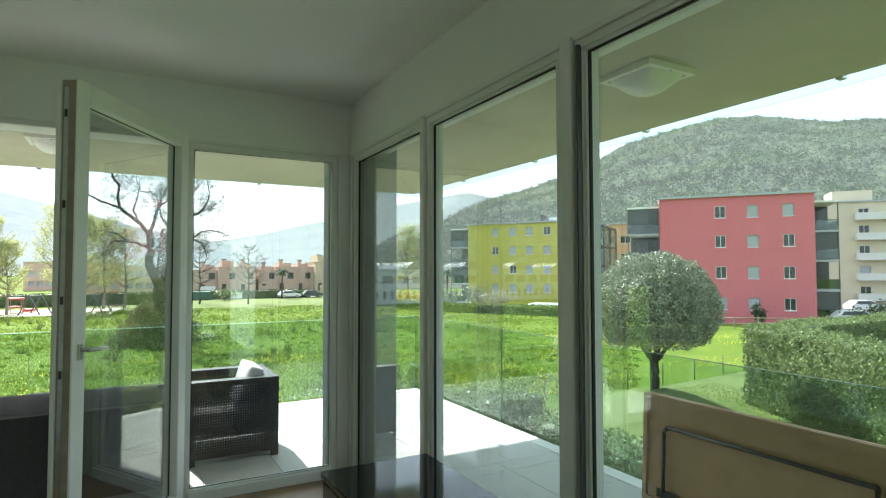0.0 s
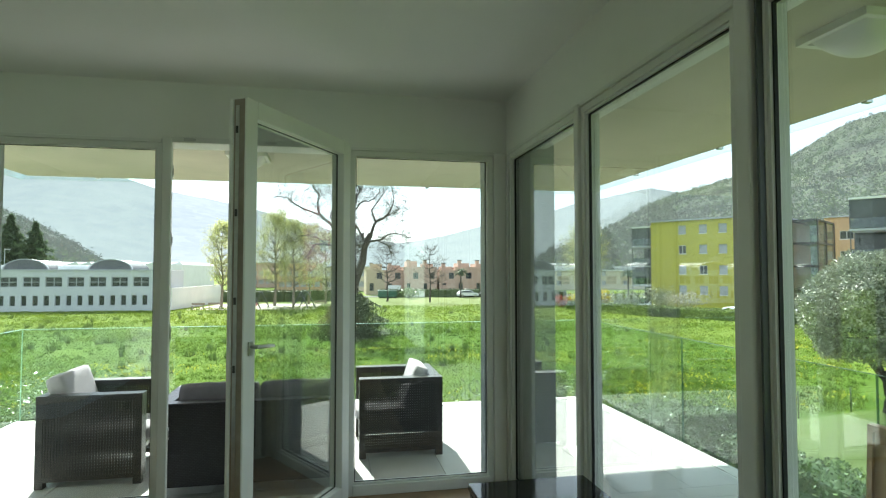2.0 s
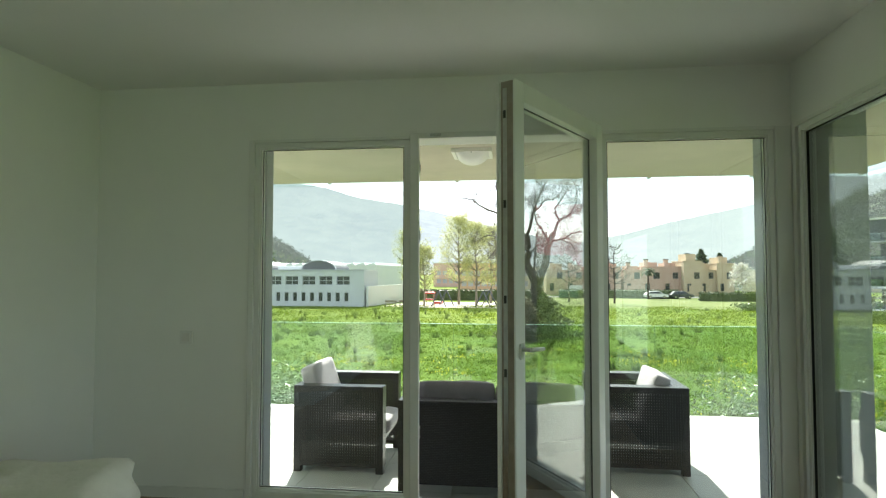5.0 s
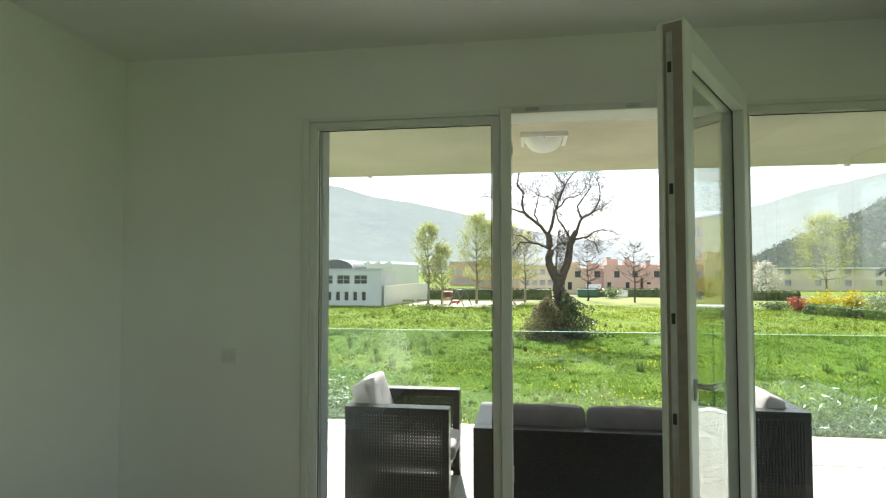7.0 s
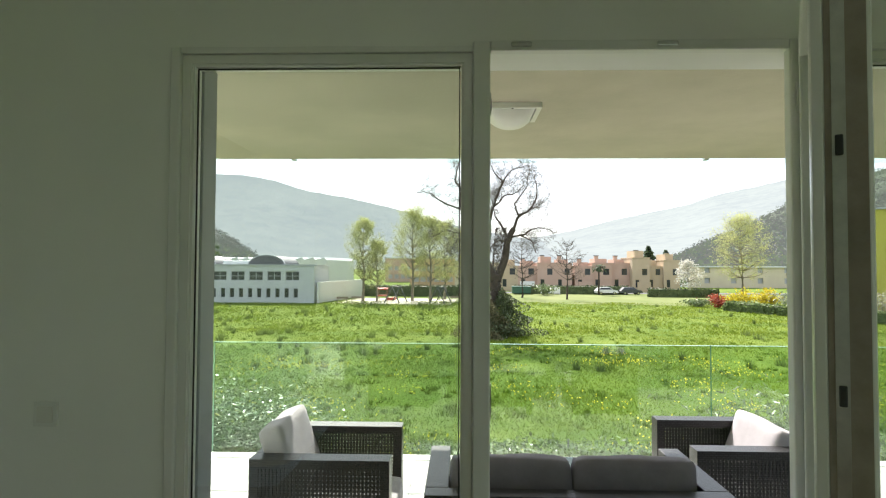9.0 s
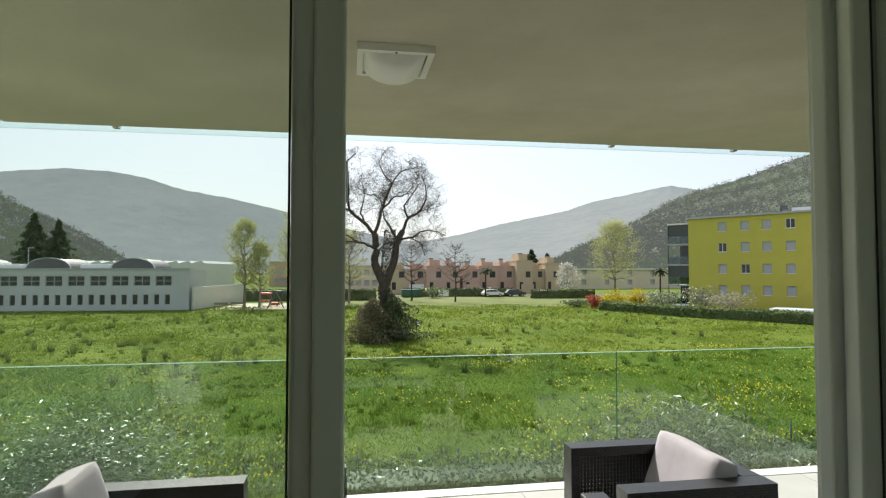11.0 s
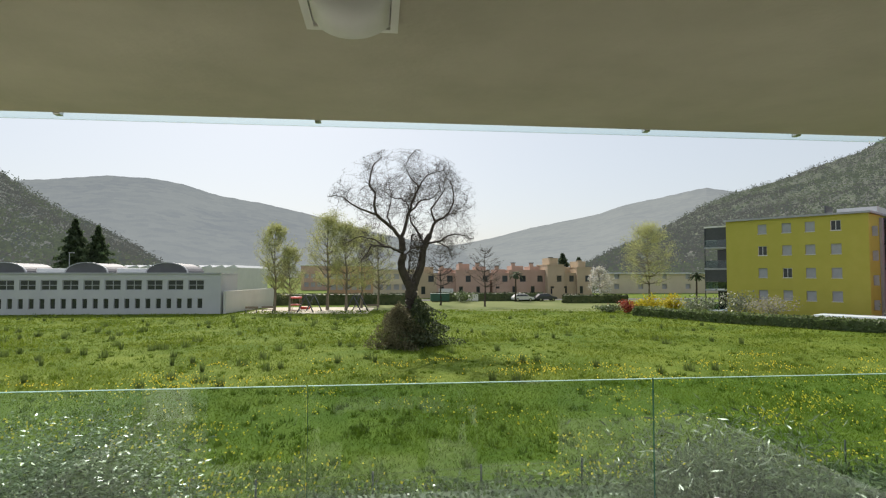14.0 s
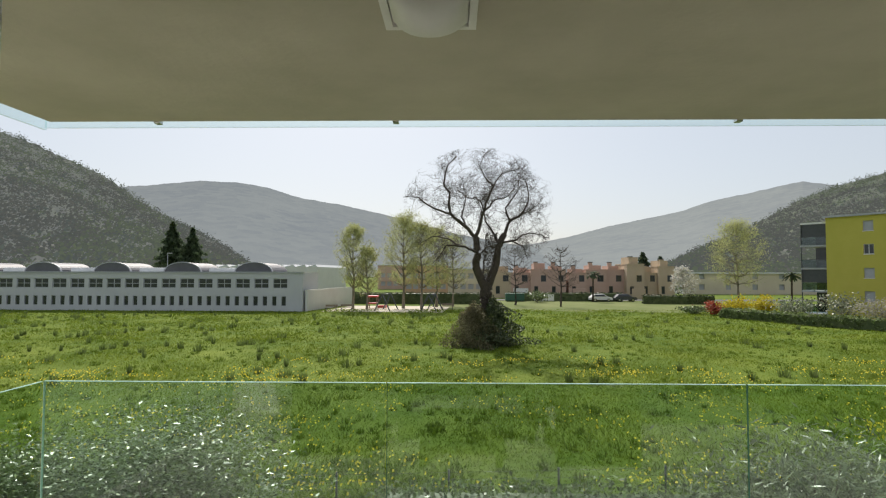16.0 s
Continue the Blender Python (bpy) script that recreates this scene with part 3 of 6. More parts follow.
ys = (RY - 0.02, 1.30, -0.75, -2.80, -4.85, -6.2)
for a, b in zip(ys, ys[1:]):
    rail_panel(pose(RX1, a, 0, 0, 0, -90), a - b, RZ0, RZ1, DIMEDGE)
rail_panel(pose(RX0, 0.2, 0, 0, 0, 90), RY - 0.22, RZ0, RZ1)


def ceiling_lamp(x, y):
    l = thing("ceiling_lamp", "square white terrace lamp with opal bowl on the soffit", "ceiling lamp", pose(x, y, SOFFIT), "terrace ceiling lamps")
    bm = bmesh.new()
    for a, b in (((-0.18, -0.18), (0.18, -0.15)), ((-0.18, 0.15), (0.18, 0.18)), ((-0.18, -0.15), (-0.15, 0.15)), ((0.15, -0.15), (0.18, 0.15))):
        box((*a, -0.035), (*b, 0.0), bm)
    part("frame", bm, LAMPWHITE, l)
    bm = bmesh.new()
    n = 12
    grid = [[None] * (n + 1) for _ in range(n + 1)]
    for i in range(n + 1):
        for k in range(n + 1):
            u, v = i / n * 2 - 1, k / n * 2 - 1
            d = (1 - abs(u) ** 2.2) * (1 - abs(v) ** 2.2)
            grid[i][k] = bm.verts.new((u * 0.149, v * 0.149, -0.02 - 0.105 * d ** 0.6))
    for i in range(n):
        for k in range(n):
            f = bm.faces.new((grid[i][k], grid[i][k + 1], grid[i + 1][k + 1], grid[i + 1][k]))
            f.smooth = True
    part("bowl", bm, LAMPWHITE, l, "opal white bowl")
    part("screw", tube((0, -0.165, -0.039), (0, -0.165, -0.0352), 0.006, n=8), BLACKMETAL, l)
    part("screw", tube((0, 0.165, -0.039), (0, 0.165, -0.0352), 0.006, n=8), BLACKMETAL, l)


ceiling_lamp(-0.505, 1.72)
ceiling_lamp(2.56, -1.72)


# ---- wicker furniture ----
def lattice(x0, x1, z0, z1, y, t, bm):
    """An open weave of thin uprights and cross strips."""
    n = max(2, int((x1 - x0) / 0.020))
    for k in range(n):
        x = x0 + (x1 - x0) * (k + 0.5) / n
        box((x - 0.0076, y, z0), (x + 0.0076, y + t, z1), bm)
    m = max(2, int((z1 - z0) / 0.022))
    for k in range(1, m):
        z = z0 + (z1 - z0) * k / m
        box((x0, y + t * 0.3, z - 0.0075), (x1, y + t * 0.7, z + 0.0075), bm)
    return bm


def wicker_side(name, x0, x1, y0, y1, h, parent, outer):
    """An arm: a stout frame filled on its outer face with an open weave, and a thin woven lining inside."""
    bm = bmesh.new()
    w = 0.05
    box((x0, y0, h - 0.05), (x1, y1, h), bm)
    box((x0, y0, 0.05), (x1, y1, 0.085), bm)
    box((x0, y0, 0.085), (x0 + w, y1, h - 0.05), bm)
    box((x1 - w, y0, 0.085), (x1, y1, h - 0.05), bm)
    lattice(x0 + w, x1 - w, 0.085, h - 0.05, y0 + 0.002 if outer == 0 else y1 - 0.012, 0.010, bm)
    return part(name, bm, WICKER, parent)


def armchair(m, label, seat_back=0.205, tall=0.45):
    """Faces +x; x from 0 (back) to 0.75, y from 0 to 0.76; height 0.70."""
    c = thing("armchair", label, "armchair", m, "wicker lounge set")
    L, W, H, T = 0.75, 0.76, 0.70, 0.11
    wicker_side("armrest", 0.0, L, 0.0, T, H, c, 0)
    wicker_side("armrest", 0.0, L, W - T, W, H, c, 1)
    part("backrest", box((0.0, T + 0.001, 0.06), (0.10, W - T - 0.001, H), bevel=0.004), WICKER, c)
    part("seat_base", box((0.101, T + 0.001, 0.245), (L - 0.01, W - T - 0.001, 0.28), bevel=0.004), WICKER, c)
    for x in (0.0, L - 0.06):
        for y in (0.0, W - 0.06):
            part("leg", box((x, y, 0.0), (x + 0.06, y + 0.06, 0.0495)), WICKER, c)
    part("seat_cushion", soft_box((0.20, T + 0.01, 0.282), (L + 0.02, W - T - 0.01, 0.41), 0.045, sag=0.05, cuts=6), CLOTH, c, "lilac-grey seat cushion")
    bm = soft_box((-0.07, T + 0.0, 0.0), (0.07, W - T - 0.0, tall), 0.03, sag=0.035, cuts=9)
    b = part("back_cushion", bm, CLOTH, c, "lilac-grey back cushion")
    b.matrix_basis = pose(seat_back, 0, 0.405, 0, -19, 0)
    return c


def sofa(m):
    """Faces +y; x from 0 to 1.40, y from 0 (back) to 0.74."""
    c = thing("sofa", "dark wicker two-seat sofa with charcoal-violet cushions", "sofa", m, "wicker lounge set")
    L, W, H, T = 1.40, 0.72, 0.70, 0.11
    part("backrest", box((0.0, 0.0, 0.10), (L, 0.10, H), bevel=0.004), WICKER, c)
    part("armrest", box((0.0, 0.101, 0.10), (T, W, H), bevel=0.004), WICKER, c)
    part("armrest", box((L - T, 0.101, 0.10), (L, W, H), bevel=0.004), WICKER, c)
    part("seat_base", box((T + 0.001, 0.101, 0.10), (L - T - 0.001, W - 0.01, 0.28), bevel=0.004), WICKER, c)
    for x in (0.0, L - 0.06):
        for y in (0.0, W - 0.06):
            part("leg", box((x, y, 0.0), (x + 0.06, y + 0.06, 0.0995)), WICKER, c)
    for k in (0, 1):
        x0 = T + 0.005 + k * 0.592
        part("seat_cushion", soft_box((x0, 0.20, 0.282), (x0 + 0.588, W + 0.01, 0.40), 0.045, sag=0.05, cuts=6), CLOTHDARK, c, "dark violet-grey seat cushion")
        b = part("back_cushion", soft_box((x0, -0.075, 0.0), (x0 + 0.588, 0.075, 0.405), 0.035, sag=0.04, cuts=8), CLOTHDARK, c, "dark violet-grey back cushion")
        b.matrix_basis = pose(0, 0.195, 0.40, -9, 0, 0)
    return c


armchair(pose(-1.945, 1.10, TERR), "dark wicker armchair with lilac-grey cushions facing the sofa")
armchair(pose(1.26, 2.10, TERR, 0, 0, 180), "dark wicker armchair with lilac-grey cushions lit by sun", 0.285, 0.385)
sofa(pose(-0.985, 0.66, TERR))

tab = thing("coffee_table", "low dark wicker coffee table with black glass top", "table", pose(-0.72, 1.62, TERR), "wicker lounge set")
part("tabletop", box((0, 0, 0.36), (0.74, 0.50, 0.40), bevel=0.005), WICKER, tab)
part("glass_top", box((0.02, 0.02, 0.4005), (0.72, 0.48, 0.408)), BLACK, tab, "black glass plate")
for x in (0.0, 0.68):
    for y in (0.0, 0.44):
        part("leg", box((x, y, 0), (x + 0.06, y + 0.06, 0.36)), WICKER, tab)
lan = thing("lantern", "small dark metal lantern on the low table", "lantern", pose(-0.04, 1.70, TERR + 0.408))
part("base", box((-0.03, -0.03, 0), (0.03, 0.03, 0.015)), BLACKMETAL, lan)
part("body", tube((0, 0, 0.015), (0, 0, 0.10), 0.022, 0.018, 10), BLACKMETAL, lan)

# folded table on its edge, leaning on the railing
ft = thing("folding_table", "tan wooden folding table stood on edge against the railing", "table", pose(3.36, -0.93, TERR, 0, 0, -90) @ pose(0, 0, 0, -3, 0, 0))
part("tabletop", box((0, 0, 0), (1.80, 0.035, 0.76), bevel=0.005), BOARD, ft)
bm = ring_frame(0.004, 1.796, 0.004, 0.756, 0.035, -0.020, -0.0005)
part("apron", bm, BOARD, ft)
bm = tube((0.20, -0.035, 0.10), (0.20, -0.035, 0.52), 0.014, n=10)
tube((0.20, -0.035, 0.52), (0.235, -0.035, 0.555), 0.014, n=10, bm=bm)
tube((0.235, -0.035, 0.555), (1.50, -0.035, 0.555), 0.014, n=10, bm=bm)
tube((1.50, -0.035, 0.555), (1.50, -0.035, 0.12), 0.014, n=10, bm=bm)
part("folded_leg", bm, BLACKMETAL, ft, "folded black steel leg")
part("hinge_block", box((0.14, -0.03, 0.06), (0.30, -0.0205, 0.12), bevel=0.004), BLACKMETAL, ft)


# ---- open country ----
rng = np.random.default_rng(7)


bm = bmesh.new()
N = 46
vs = [[bm.verts.new((-900 + 1800 * i / N, -300 + 1800 * k / N, GROUND)) for k in range(N + 1)] for i in range(N + 1)]
for i in range(N):
    for k in range(N):
        bm.faces.new((vs[i][k], vs[i + 1][k], vs[i + 1][k + 1], vs[i][k + 1]))
structure("ground", bm, GRASS, "lush green spring meadow with long grass", "meadow")


def flat_patch(name, pts, h, mat, label, category):
    bm = bmesh.new()
    top = [bm.verts.new((x, y, GROUND + h)) for x, y in pts]
    low = [bm.verts.new((x, y, GROUND - 0.1)) for x, y in pts]
    bm.faces.new(top)
    for i in range(len(pts)):
        k = (i + 1) % len(pts)
        bm.faces.new((top[i], low[i], low[k], top[k]))
    bmesh.ops.recalc_face_normals(bm, faces=bm.faces)
    return structure(name, bm, mat, label, category)


flat_patch("lawn", [(-4, 84), (20, 80), (48, 76), (62, 112), (-4, 112)], 0.02, LAWN, "paler mown grass beyond the meadow", "lawn")
flat_patch("playground_sand", [(-19, 79), (-2, 77.5), (-1, 92), (-17, 93)], 0.03, SAND, "pale sandy playground surface", "playground")
flat_patch("garden_lawn", [(-30, -4), (-30, 12.2), (6, 12.9), (18, 13.9), (40, 15.6), (40, -4)], 0.012, LAWN, "mown garden grass below the terrace", "lawn")
flat_patch("road", [(-40, 113), (75, 113), (75, 119), (-40, 119)], 0.035, ASPHALT, "grey asphalt street", "road")
flat_patch("parking", [(58, 22), (95, 10), (105, 34), (72, 46)], 0.035, ASPHALT, "grey asphalt parking area", "road")

# low grassy bank under the olive
bm = bmesh.new()
rings = []
for i in range(13):
    q = i / 12
    rise = 0.93 * (0.5 + 0.5 * math.cos(math.pi * q))
    rings.append([bm.verts.new((17.1 + 4.4 * q * math.cos(0.2618 * k), 10.9 + 3.4 * q * math.sin(0.2618 * k), GROUND + rise - 0.02 + 0.03 * noise.noise(Vector((q * 5, k * 0.7, 0))) * (i > 0))) for k in range(24)])
for a, b in zip(rings, rings[1:]):
    for k in range(24):
        bm.faces.new((a[k], b[k], b[(k + 1) % 24], a[(k + 1) % 24])).smooth = True
bmesh.ops.remove_doubles(bm, verts=bm.verts, dist=1e-4)
bmesh.ops.recalc_face_normals(bm, faces=bm.faces)
structure("grass_bank", bm, LAWN, "low grassy bank under the olive tree", "bank")

# meadow grass: denser close to the terrace
def blades(n, y0, y1, spread, h0, h1, w, mat, name, label, power=1.0):
    y = y0 + (y1 - y0) * rng.random(n) ** power
    x = (rng.random(n) * 2 - 1) * (6 + y * spread) + 0.12 * y
    keep = y > 12.9 + 0.085 * x
    x, y = x[keep], y[keep]
    a = rng.random(len(x)) * 6.283
    h = rng.uniform(h0, h1, len(x)) * (1 + 0.5 * np.sin(x * 0.5) * np.sin(y * 0.37))
    lean = rng.normal(size=(len(x), 2)) * 0.8 * h[:, None]
    ww = w * (0.6 + y / 40)
    base = np.stack([x, y, np.full_like(x, GROUND - 0.02)], 1)
    sidev = np.stack([np.cos(a), np.sin(a), np.zeros_like(a)], 1) * ww[:, None]
    tip = base + np.concatenate([lean, h[:, None]], 1)
    v = np.stack([base - sidev, base + sidev, tip], 1).reshape(-1, 3)
    return quads_mesh(name, v, 3, mat, kind="stuff", label=label, category="grass")


blades(190000, 12, 46, 0.86, 0.05, 0.14, 0.020, BLADE, "meadow_grass", "long fresh green meadow grass blades", 1.25)
blades(100000, 44, 84, 1.05, 0.07, 0.20, 0.030, BLADE, "far_meadow_grass", "long fresh green meadow grass further away")

# short grass in the garden below
gx, gy = rng.uniform(-12, 24, 60000), rng.uniform(1.5, 13.5, 60000)
ok = gy < 12.8 + 0.085 * (gx - 4.4)
gx, gy = gx[ok], gy[ok]
ga, gh_ = rng.random(len(gx)) * 6.283, rng.uniform(0.03, 0.09, len(gx))
gb = np.stack([gx, gy, np.full_like(gx, GROUND + 0.005)], 1)
gs = np.stack([np.cos(ga), np.sin(ga), np.zeros_like(ga)], 1) * 0.014
gt = gb + np.stack([rng.normal(size=len(gx)) * 0.03, rng.normal(size=len(gx)) * 0.03, gh_], 1)
quads_mesh("garden_grass", np.stack([gb - gs, gb + gs, gt], 1).reshape(-1, 3), 3, BLADE, kind="stuff", label="short mown garden grass below the terrace", category="grass")

# dark clumps of dock and rush
cl = []
for _ in range(260):
    y = 26 + 50 * rng.random()
    x = (rng.random() * 2 - 1) * (4 + 0.75 * y) - 6
    if x > 0 and rng.random() < 0.45:
        continue
    if y < 13.5 + 0.09 * x:
        continue
    r = 0.08 + 0.30 * rng.random() ** 1.5
    n = 60
    a = rng.random(n) * 6.283
    rr = r * np.sqrt(rng.random(n))
    h = rng.uniform(0.12, 0.52, n)
    b = np.stack([x + rr * np.cos(a), y + rr * np.sin(a), np.full(n, GROUND)], 1)
    out = np.stack([np.cos(a) * 0.11, np.sin(a) * 0.11, h], 1)
    s = np.stack([-np.sin(a), np.cos(a), np.zeros(n)], 1) * 0.022
    cl.append(np.stack([b - s, b + s, b + out + s * 0.2, b + out - s * 0.2], 1).reshape(-1, 3))
quads_mesh("dock_clumps", np.concatenate(cl), 4, WEED, kind="stuff", label="dark green clumps of dock in the meadow", category="weeds")

# loose tufts of longer grass all over the meadow
m = 1700
ty = 13 + 60 * rng.random(m) ** 1.3
tx = (rng.random(m) * 2 - 1) * (6 + ty * 0.9) + 0.12 * ty
ok = ty > 13.2 + 0.085 * tx
tx, ty = np.repeat(tx[ok], 26), np.repeat(ty[ok], 26)
k = len(tx)
ta, tr = rng.random(k) * 6.283, np.repeat(rng.uniform(0.10, 0.42, k // 26), 26) * np.sqrt(rng.random(k))
tb = np.stack([tx + tr * np.cos(ta), ty + tr * np.sin(ta), np.full(k, GROUND)], 1)
tt = tb + np.stack([np.cos(ta) * 0.07, np.sin(ta) * 0.07, rng.uniform(0.07, 0.19, k)], 1)
ts = np.stack([-np.sin(ta), np.cos(ta), np.zeros(k)], 1) * 0.026
quads_mesh("grass_tufts", np.stack([tb - ts, tb + ts, tt], 1).reshape(-1, 3), 3, TUFT, kind="stuff", label="darker tufts of long grass in the meadow", category="grass")

# dandelions in drifts
n = 7000
cx, cy = rng.uniform(-30, 45, 190), 13 + 22 * rng.random(190) ** 1.6
pick = rng.integers(0, 190, n)
fx, fy = cx[pick] + rng.normal(size=n) * 0.9, cy[pick] + rng.normal(size=n) * 0.6
ok = fy > 13.2 + 0.085 * fx
fx, fy = fx[ok], fy[ok]
r = rng.uniform(0.021, 0.038, len(fx))
z = GROUND + rng.uniform(0.16, 0.26, len(fx))
tilt = rng.normal(size=(len(fx), 2)) * 0.5
hexa = []
for k in range(6):
    a = k * math.pi / 3
    dx, dy = r * math.cos(a), r * math.sin(a)
    hexa.append(np.stack([fx + dx, fy + dy, z + dx * tilt[:, 0] + dy * tilt[:, 1] + dy * 0.7], 1))
quads_mesh("dandelions", np.stack(hexa, 1).reshape(-1, 3), 6, DANDELION, kind="stuff", label="yellow dandelion flowers scattered over the meadow", category="flowers")


# ---- hedges and shrubs ----
def hedge_leaves(a, b, density, size, rng, bulge=0.10):
    """Leaf places over the top and sides of a box."""
    a, b = np.array(a), np.array(b)
    d = b - a
    faces = [(0, 1, 2, 1.0), (0, 2, 1, 0.0), (0, 2, 1, 1.0), (1, 2, 0, 0.0), (1, 2, 0, 1.0)]
    out, nor = [], []
    for i, k, f, s in faces:
        n = int(d[i] * d[k] * density)
        p = np.zeros((n, 3))
        p[:, i], p[:, k] = a[i] + d[i] * rng.random(n), a[k] + d[k] * rng.random(n)
        p[:, f] = a[f] + d[f] * s
        wob = np.sin(p[:, i] * 3.1 + p[:, k] * 1.7) * np.sin(p[:, k] * 4.3 + p[:, i] * 2.2) * bulge
        p[:, f] += (2 * s - 1) * (wob + rng.normal(size=n) * 0.045)
        q = np.zeros((n, 3))
        q[:, f] = 2 * s - 1
        out.append(p)
        nor.append(q)
    return np.concatenate(out), np.concatenate(nor)


def hedge(m, size, label, density=260, leaf=(0.085, 0.045), mat=LAUREL):
    h = thing("hedge", label, "hedge", m)
    L, W, H = size
    # dark box under the leaves takes the place of the hedge's inner shade
    part("core", box((0.08, 0.08, 0), (L - 0.08, W - 0.08, H - 0.08), bevel=0.05), IVY, h, "solid dark box standing in for shade inside the hedge")
    c, nn = hedge_leaves((0, 0, 0.02), (L, W, H), density, leaf, rng)
    quads_mesh("leaves", leaf_quads(c, leaf[0], leaf[1], rng, normals=nn * 0.4), 4, mat, h)
    return h


hedge(pose(-1.5, 7.2, GROUND), (10.6, 0.95, 2.25), "clipped dark green laurel hedge below the terrace", 330)
hedge(pose(9.1, -4.0, GROUND, 0, 0, 90), (11.1, 0.95, 1.85), "clipped dark green laurel hedge along the side garden", 300)
hedge(pose(21.6, 10.4, GROUND, 0, 0, -118.6), (18.0, 1.5, 3.05), "tall clipped green hedge around the neighbouring garden", 330, (0.11, 0.06), HEDGELEAF)
hedge(pose(23.2, 9.4, GROUND), (20.0, 1.4, 3.0), "tall clipped green hedge behind the neighbouring garden", 260, (0.11, 0.06), HEDGELEAF)


def shrub(name, x, y, rx, ry, h, n, mat, label, leaf=(0.13, 0.03), up=0.8, stems=9, z=GROUND, low=0.1, lobes=10, level=0.0):
    """Stems fanning out from the ground, with leaves in lobes of uneven height."""
    s = thing(name, label, "shrub", pose(x, y, z))
    bm = bmesh.new()
    tips = []
    for k in range(lobes):
        a = rng.random() * 6.283
        q = math.sqrt(rng.random())
        tx, ty = rx * q * math.cos(a), ry * q * math.sin(a)
        tz = h * (1.0 - 0.42 * q * q) * rng.uniform(0.78, 1.0)
        tips.append((tx, ty, tz))
        if k < stems:
            mid = (tx * 0.45, ty * 0.45, tz * 0.55)
            tube((tx * 0.12, ty * 0.12, 0), mid, 0.035, 0.022, 5, bm)
            tube(mid, (tx, ty, tz * 0.95), 0.022, 0.008, 5, bm)
    part("stems", bm, PALEBARK, s)
    t = np.array(tips)
    pick = rng.integers(0, len(t), n)
    f = rng.random(n) ** 0.45
    f = low + (1 - low) * f
    c = t[pick] * f[:, None]
    spread = np.stack([rx * 0.26 * (0.5 + f), ry * 0.26 * (0.5 + f), 0.07 * h + 0.0 * f], 1)
    c = c + rng.normal(size=(n, 3)) * spread
    c[:, 2] = np.clip(c[:, 2], 0.03, None)
    quads_mesh("leaves", leaf_quads(c, leaf[0], leaf[1], rng, up=up, level=level), 4, mat, s)
    return s


shrub("oleander_bush", 4.05, 7.0, 1.3, 1.1, 3.6, 24000, OLEANDER, "tall oleander bush with narrow grey-green leaves", (0.16, 0.024), 1.0, 16, lobes=24, level=0.5)
shrub("oleander_bush", 6.2, 6.4, 1.0, 0.9, 2.8, 15000, OLEANDER, "lower oleander bush with narrow grey-green leaves", (0.16, 0.024), 1.0, 12, lobes=16, level=0.5)
shrub("laurel_bush", -5.0, 8.6, 1.8, 1.3, 3.25, 37500, LAUREL, "broad glossy dark green laurel bush", (0.10, 0.032), 0.2, 12, lobes=26, level=0.8)
shrub("laurel_bush", -7.4, 8.2, 1.6, 1.3, 2.9, 30000, LAUREL, "rounded glossy dark green laurel bush", (0.10, 0.032), 0.2, 12, lobes=18, level=0.8)
shrub("laurel_bush", -4.0, 6.8, 1.3, 0.9, 2.3, 25000, LAUREL, "low glossy dark green laurel bush by the terrace", (0.10, 0.032), 0.2, 10, lobes=18, level=0.8)
shrub("garden_shrub", 25.0, 6.6, 1.3, 1.2, 2.2, 2200, REDLEAF, "garden shrub with reddish spring leaves", (0.12, 0.06), 0.3)
shrub("garden_shrub", 24.6, 3.2, 1.5, 1.2, 2.0, 2600, SPRING, "light green garden shrub inside the hedge", (0.12, 0.06), 0.3)

# low wire fence between garden and meadow
fence = thing("wire_fence", "low dark green wire fence between garden and meadow", "fence")
for k in range(-8, 13):
    x = 4.4 + 2.46 * k
    y = 12.9 + 0.085 * (x - 4.4)
    part("post", tube((x, y, GROUND), (x, y, GROUND + 0.98), 0.024, n=7), STEELDARK, fence)
for h in (0.12, 0.28, 0.44, 0.60, 0.76, 0.92):
    bm = bmesh.new()
    for k in range(-8, 12):
        x0, x1 = 4.4 + 2.46 * k, 4.4 + 2.46 * (k + 1)
        tube((x0, 12.9 + 0.085 * (x0 - 4.4), GROUND + h), (x1, 12.9 + 0.085 * (x1 - 4.4), GROUND + h), 0.0035, n=4, bm=bm)
    part("wire", bm, STEELDARK, fence)


